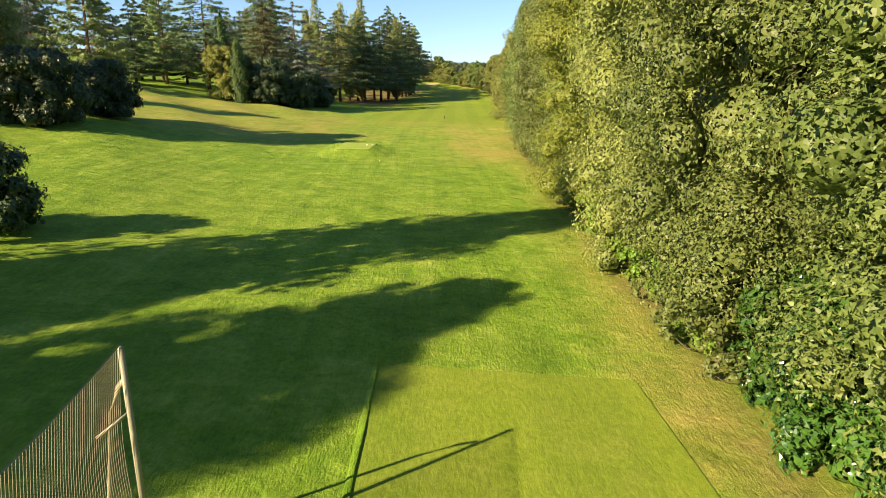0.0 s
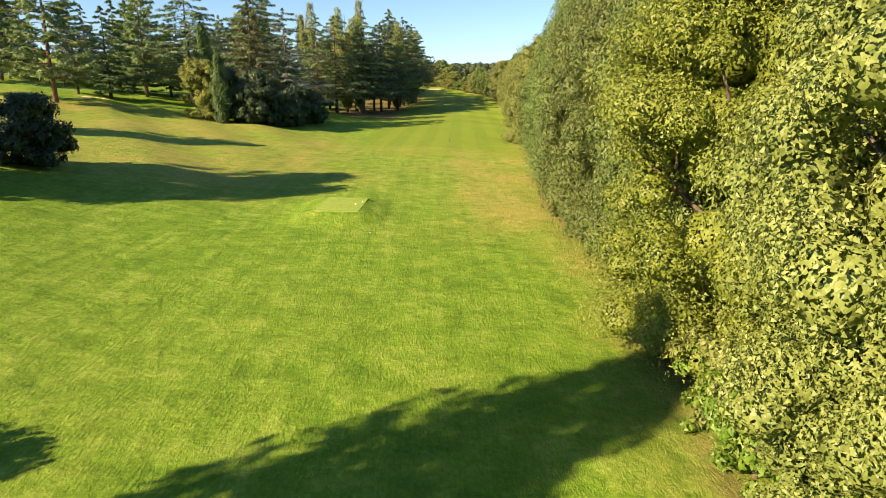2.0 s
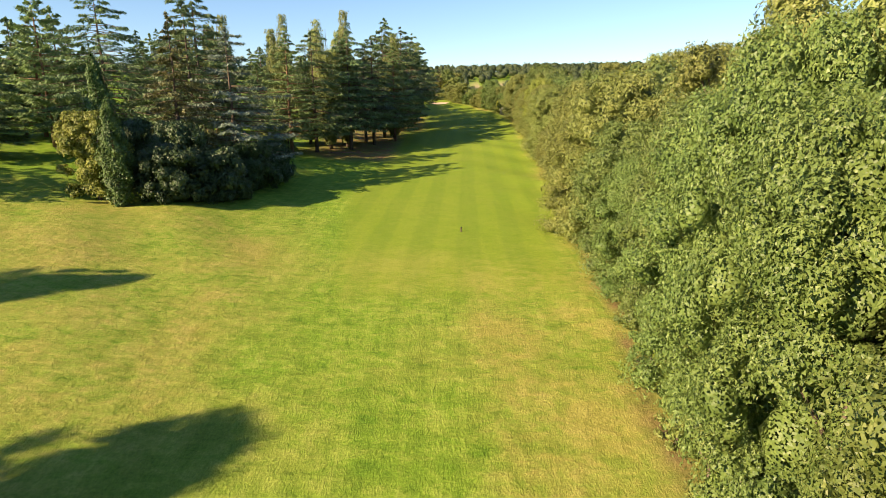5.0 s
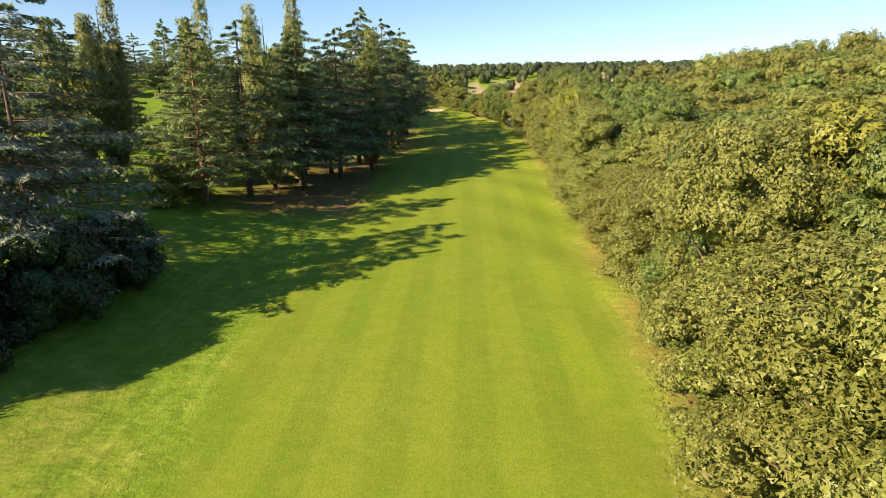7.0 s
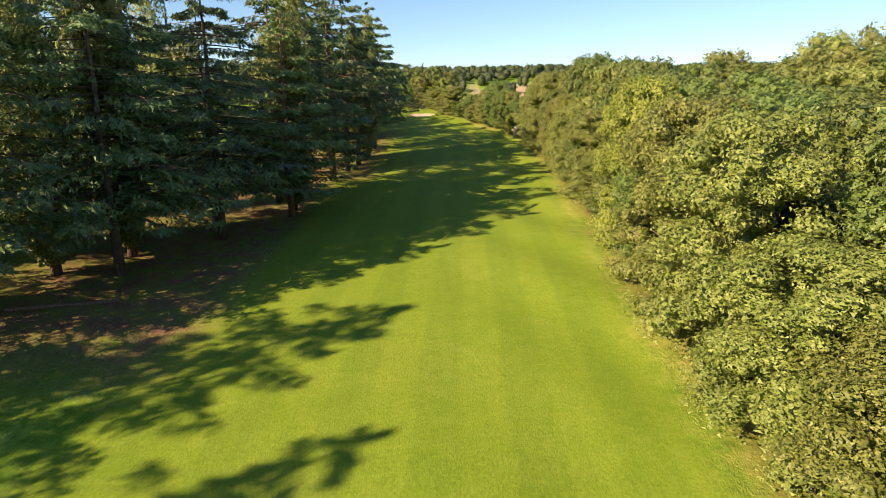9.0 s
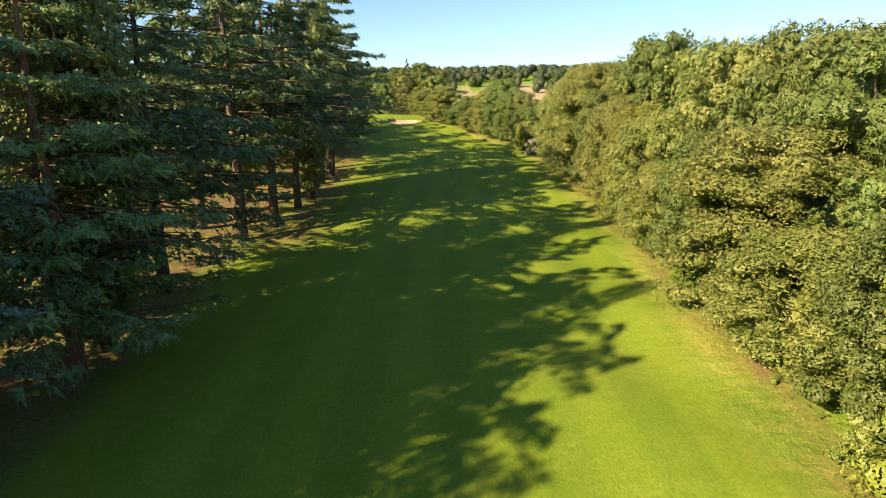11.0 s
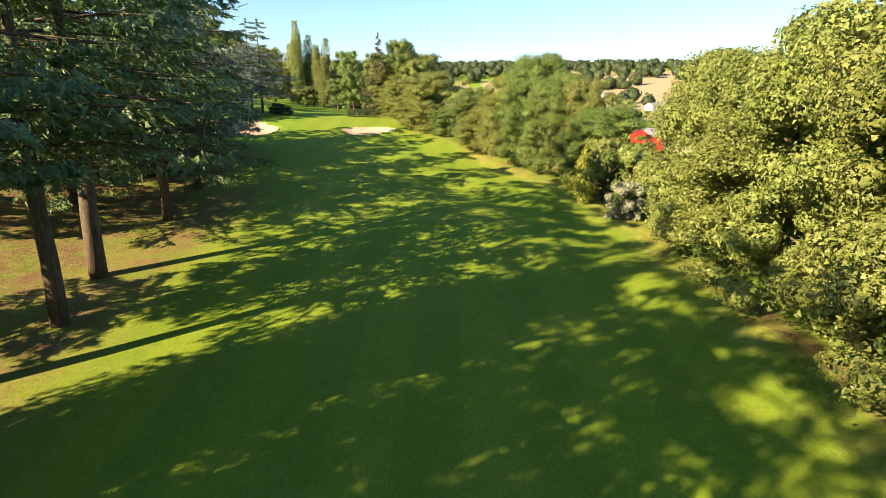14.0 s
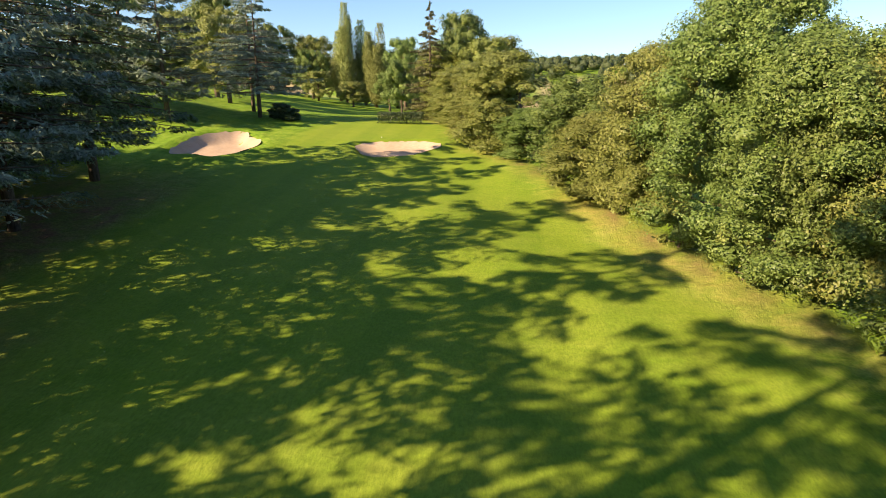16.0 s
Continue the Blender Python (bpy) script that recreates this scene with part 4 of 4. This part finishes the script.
def turf_lip(label, a, b, w, h):
    """A cut edge of longer grass that stands above the close-mown tee."""
    n = 40
    prof = ((-w, -0.1), (-w * 0.6, h * 0.7), (-w * 0.15, h), (0.0, h * 0.9), (0.02, -0.1))
    d = Vector((b[0] - a[0], b[1] - a[1], 0)).normalized()
    side = Vector((d.y, -d.x, 0))
    vs, fs = [], []
    for i in range(n):
        s_ = i / (n - 1)
        x, y = a[0] + (b[0] - a[0]) * s_, a[1] + (b[1] - a[1]) * s_
        for o, z in prof:
            q = Vector((x, y, 0)) + side * (o + 0.012 * rnd.uniform(-1, 1))
            vs.append((q.x, q.y, z_at(q.x, q.y) + z * (rnd.uniform(0.75, 1.2) if z > 0 else 1)))
    for i in range(n - 1):
        fs += [[i * 5 + j, i * 5 + j + 1, i * 5 + j + 6, i * 5 + j + 5] for j in range(4)]
    me = mesh_of("turf_edge", vs, fs, TURF, True)
    tagged(new("turf_edge", me), label, "grass", kind="structure")


turf_lip("cut edge of longer grass along the tee", (-1.72, -6.0), (-1.1, 13.1), 0.22, 0.06)
WHITE = rough_material("white_paint", (0.70, 0.70, 0.68), (0.82, 0.82, 0.80), 20, 0.5, 0.4, 0.1, 0.005)
BLACK = rough_material("black_rubber", (0.02, 0.02, 0.02), (0.05, 0.05, 0.05), 20, 0.6, 0.3, 0.1, 0.005)


def lathe(profile, sides=12):
    v, f = [], []
    for r, z in profile:
        v += [(r * math.cos(i * 2 * math.pi / sides), r * math.sin(i * 2 * math.pi / sides), z) for i in range(sides)]
    for k in range(len(profile) - 1):
        f += [[k * sides + i, k * sides + (i + 1) % sides, (k + 1) * sides + (i + 1) % sides, (k + 1) * sides + i] for i in range(sides)]
    f += [list(range(sides))[::-1], [(len(profile) - 1) * sides + i for i in range(sides)]]
    return np.array(v), f


def tee_marker():
    ob = thing("tee_marker", "small white ball-shaped tee marker on the grass", "tee marker", "tee markers")
    part("ball", mesh_of("ball", *lathe([(0.02, 0.02), (0.07, 0.04), (0.10, 0.10), (0.08, 0.16), (0.03, 0.19)]), WHITE, True), ob)
    part("spike", mesh_of("spike", *lathe([(0.008, -0.12), (0.012, 0.03)], 6), BLACK), ob)
    return ob


mk = tee_marker()
tz = z_at(-6.1, 54.1) + 0.05
mk.matrix_basis = pose(-5.1, 53.6, tz) @ Matrix.Scale(0.6, 4)
copy_thing(mk, pose(-4.75, 55.0, tz - 0.02) @ Matrix.Scale(0.6, 4))
copy_thing(mk, pose(-3.6, 48.5, z_at(-3.6, 48.5)) @ Matrix.Scale(0.6, 4))
copy_thing(mk, pose(2.9, 338.6, z_at(2.9, 338.6)))


def marker_post():
    ob = thing("marker_post", "short dark wooden distance post in the turf", "post")
    part("shaft", mesh_of("shaft", *lathe([(0.07, -0.2), (0.07, 0.42), (0.05, 0.46)], 8), BARK), ob)
    part("cap", mesh_of("cap", *lathe([(0.085, 0.46), (0.085, 0.50), (0.03, 0.54)], 8), BLACK), ob)
    return ob


mp_ = marker_post()
mp_.matrix_basis = put(mp_, 4.1, 107.3)

NET = rough_material("net_cord", (0.20, 0.18, 0.12), (0.32, 0.29, 0.20), 9, 0.9, 0.1, 0.1, 0.005)
STEEL = rough_material("painted_steel", (0.20, 0.20, 0.12), (0.36, 0.35, 0.24), 5, 0.5, 0.4, 0.15, 0.005)


def practice_net():
    ob = thing("practice_net", "worn beige practice net slung on steel poles", "net")
    ax, ay, az = -3.78, 6.7, 4.05
    by = -2.3
    g0 = z_at(ax, ay)

    def at(s, h):
        """A place on the net: s along it, h up it; the cloth sags and billows."""
        top = az + (3.55 - az) * s - 0.5 * math.sin(s * math.pi) * 0.5
        return Vector((ax - 0.25 * s - 0.35 * math.sin(h * math.pi) * (0.3 + 0.7 * s) - 0.05 * math.sin(9 * s + 3 * h), ay + (by - ay) * s, g0 + 0.02 + (top - g0) * h))
    vs, fs = [], []

    def strand(points, w):
        for p, q in zip(points[:-1], points[1:]):
            d = (q - p).normalized()
            u = d.cross(Vector((1, 0, 0))).normalized() * w
            o = Vector((w, 0, 0))
            k = len(vs)
            vs.extend([p + u, p - u * 0.5 + o, p - u * 0.5 - o, q + u, q - u * 0.5 + o, q - u * 0.5 - o])
            fs.extend([[k, k + 1, k + 4, k + 3], [k + 1, k + 2, k + 5, k + 4], [k + 2, k, k + 3, k + 5]])
    nu = 190
    for i in range(nu + 1):
        strand([at(i / nu, j / 8) for j in range(9)], 0.0026)
    for j in range(77):
        strand([at(i / 24, j / 76) for i in range(25)], 0.0026 if j < 76 else 0.009)
    part("netting", mesh_of("netting", [tuple(v) for v in vs], fs, NET), ob, "loose beige cord netting")["kind"] = "stuff"
    for k, (x, y, top) in enumerate(((ax, ay, az), (ax - 0.25, by, 3.55))):
        part("pole", mesh_of("pole", *tube([(x, y, g0 - 0.4), (x, y, g0 + 1.5), (x, y, top)], [0.045, 0.042, 0.038], 10), STEEL, True), ob)
    part("strut", mesh_of("strut", *tube([(ax - 0.02, ay + 0.05, az - 0.45), (ax - 0.16, ay + 0.1, az - 0.6), (ax - 0.32, ay + 0.15, az - 1.0), (ax - 0.55, ay + 0.2, g0 + 1.2), (ax - 0.75, ay + 0.25, g0 - 0.2)], [0.035] * 5, 8), STEEL, True), ob)
    part("guy", mesh_of("guy", *tube([(ax, ay, az - 0.9), (ax - 0.35, ay - 0.2, az - 1.15)], [0.02, 0.02], 6), STEEL, True), ob)
    return ob


practice_net()


def felled_log():
    rng = np.random.default_rng(7)
    ob = thing("felled_log", "pale felled trunk lying under the cedars", "log")
    a, b = (-21.0, 173.2), (-14.8, 175.9)
    pts = wobble_line(rng, (*a, z_at(*a) + 0.13), (*b, z_at(*b) + 0.10), 8, 0.03)
    part("trunk", mesh_of("trunk", *tube(pts, np.linspace(0.2, 0.11, 8), 9), PINE_BARK, True), ob)
    part("stub", mesh_of("stub", *tube([pts[3], pts[3] + (0.2, 0.5, 0.35)], [0.06, 0.03], 6), PINE_BARK, True), ob)
    return ob


felled_log()

# ---------------------------------------------------------------- sheds, valley and far woods
WALL_W = rough_material("shed_white", (0.60, 0.59, 0.56), (0.74, 0.73, 0.70), 0.8, 0.6, 0.3, 0.05, 0.01)
WALL_R = rough_material("shed_red", (0.42, 0.015, 0.015), (0.55, 0.03, 0.025), 0.8, 0.55, 0.3, 0.05, 0.01)
ROOF = rough_material("shed_roof", (0.20, 0.20, 0.22), (0.30, 0.30, 0.32), 0.8, 0.6, 0.3, 0.1, 0.02)
DARK_OPEN = rough_material("shed_door", (0.10, 0.10, 0.11), (0.16, 0.16, 0.17), 2.0, 0.6, 0.3, 0.1, 0.01)


def box(x0, x1, y0, y1, z0, z1):
    v = [(x, y, z) for z in (z0, z1) for y in (y0, y1) for x in (x0, x1)]
    return np.array(v, float), [[0, 2, 3, 1], [4, 5, 7, 6], [0, 1, 5, 4], [2, 6, 7, 3], [0, 4, 6, 2], [1, 3, 7, 5]]


def shed(label, w, d, eave, ridge, wall_mat, doors=1, name="shed"):
    """A gabled hall, ridge along its length."""
    ob = thing(name, label, "building")
    prof = [(-d / 2, -1.0), (d / 2, -1.0), (d / 2, eave), (0, ridge), (-d / 2, eave)]
    v = [(x, py, pz) for x in (-w / 2, w / 2) for py, pz in prof]
    f = [[4, 3, 2, 1, 0], [5, 6, 7, 8, 9]] + [[i, (i + 1) % 5, 5 + (i + 1) % 5, 5 + i] for i in range(5)]
    part("wall", mesh_of("wall", v, f, wall_mat), ob)
    for sgn in (-1, 1):
        y0, y1 = sgn * (d / 2 + 0.35), 0
        z0, z1 = eave - 0.35 * (ridge - eave) / (d / 2) + 0.06, ridge + 0.06
        vv = [(x, yy, zz + t) for x in (-w / 2 - 0.3, w / 2 + 0.3) for yy, zz in ((y0, z0), (y1, z1)) for t in (0, 0.14)]
        part("roof", mesh_of("roof", vv, [[0, 1, 3, 2], [4, 6, 7, 5], [0, 4, 5, 1], [2, 3, 7, 6], [1, 5, 7, 3], [0, 2, 6, 4]], ROOF), ob)
    for i in range(doors):
        x = (i - (doors - 1) / 2) * w / doors
        part("door", mesh_of("door", *box(x - 1.4, x + 1.4, -d / 2 - 0.06, -d / 2 - 0.01, -0.2, min(2.6, eave - 0.3)), DARK_OPEN), ob)
    return ob


def stand(ob, x, y, turn):
    ob.matrix_basis = pose(x, y, z_at(x, y), 0, 0, turn)


stand(shed("long white shed with a low grey roof in the field", 15, 9, 3.3, 4.8, WALL_W, 0), 79.5, 356, 4)
stand(shed("white hall with a wide grey roof", 13, 12, 3.8, 5.2, WALL_W, 0), 82, 372, 4)
stand(shed("red-walled hall with a grey roof", 9, 12, 3.8, 5.3, WALL_R, 1), 74, 378, 4)
for i, (a, r) in enumerate(((8, 520), (13, 560), (21, 540), (24, 600), (28, 480), (31, 640), (34, 560), (17, 640))):
    x, y = 15 + r * math.sin(radians(a)), 200 + r * math.cos(radians(a))
    stand(shed("small pale far house with a grey roof", 13 + 3 * (i % 3), 8, 3.2, 5.6, WALL_W, 1, "house"), x, y, 17 * i)


def utility_pole():
    ob = thing("utility_pole", "thin grey utility pole near the sheds", "pole", "utility poles")
    part("mast", mesh_of("mast", *lathe([(0.14, -0.5), (0.12, 4), (0.09, 8.5)], 8), BARK), ob)
    part("crossarm", mesh_of("crossarm", *box(-0.9, 0.9, -0.06, 0.06, 7.8, 7.95), BARK), ob)
    return ob


up = utility_pole()
up.matrix_basis = put(up, 79, 392)
copy_thing(up, put(up, 88, 398, 0.3))

valley = Kinds([
    lambda: broadleaf("broadleaf_tree", "field tree in the valley beyond the sheds", FARWOOD, 11, 4.6, 14, 22, 1.0, 95, "valley trees"),
    lambda: broadleaf("broadleaf_tree", "pale willow in the valley beyond the sheds", POPLAR, 12, 4.4, 14, 22, 1.0, 96, "valley trees"),
    lambda: broadleaf("broadleaf_tree", "broad oak in the valley beyond the sheds", OAK, 10, 5.0, 14, 22, 1.0, 97, "valley trees"),
])
for i in range(95):
    a, r = radians(rnd.uniform(3, 52)), rnd.uniform(165, 420)
    x, y = 15 + r * math.sin(a), 245 + r * math.cos(a)
    if 60 < x < 100 and 335 < y < 400 or r < 210 and rnd.random() < 0.5:
        continue
    valley.plant(rnd.choice((0, 0, 1, 2)), x, y, rnd.uniform(0, 6), rnd.uniform(0.6, 1.2))


def far_woods():
    """Woods along the ridge: crowns of coarse leaf clumps, too many to count."""
    rng = np.random.default_rng(99)
    blocks, cores = [], []
    for i in range(3000):
        a = rng.uniform(-1.0, 1.25)
        r = rng.choice([rng.uniform(430, 640), rng.uniform(700, 1150)], p=[0.16, 0.84])
        x, y = 20 + r * math.sin(a), 200 + r * math.cos(a)
        if r < 840 and 0.05 < a < 0.63 and rng.random() < 0.78 or r < 660 and field_noise(x, y, 0.012, 1.0) > 0.2:
            continue
        h, rad, k = rng.uniform(10, 17), rng.uniform(5, 9), 26
        c = np.array([x, y, z_at(x, y) + h * 0.5])
        cores += lumps(rng, [c], [rad * 0.9], 0, h * 0.5 / rad)
        d = unit(rng.normal(0, 1, (k, 3)) + (0, 0, 0.5))
        blocks.append(leaves(rng, c + d * (rad, rad, h * 0.52) * rng.uniform(0.85, 1.1, (k, 1)), d, 2.6, 2.2, None, 0.4))
    return crown_mesh("far_woods", blocks, cores, FARWOOD)


tagged(new("far_woods", far_woods()), "dark wooded ridge across the valley", "woods", kind="stuff")
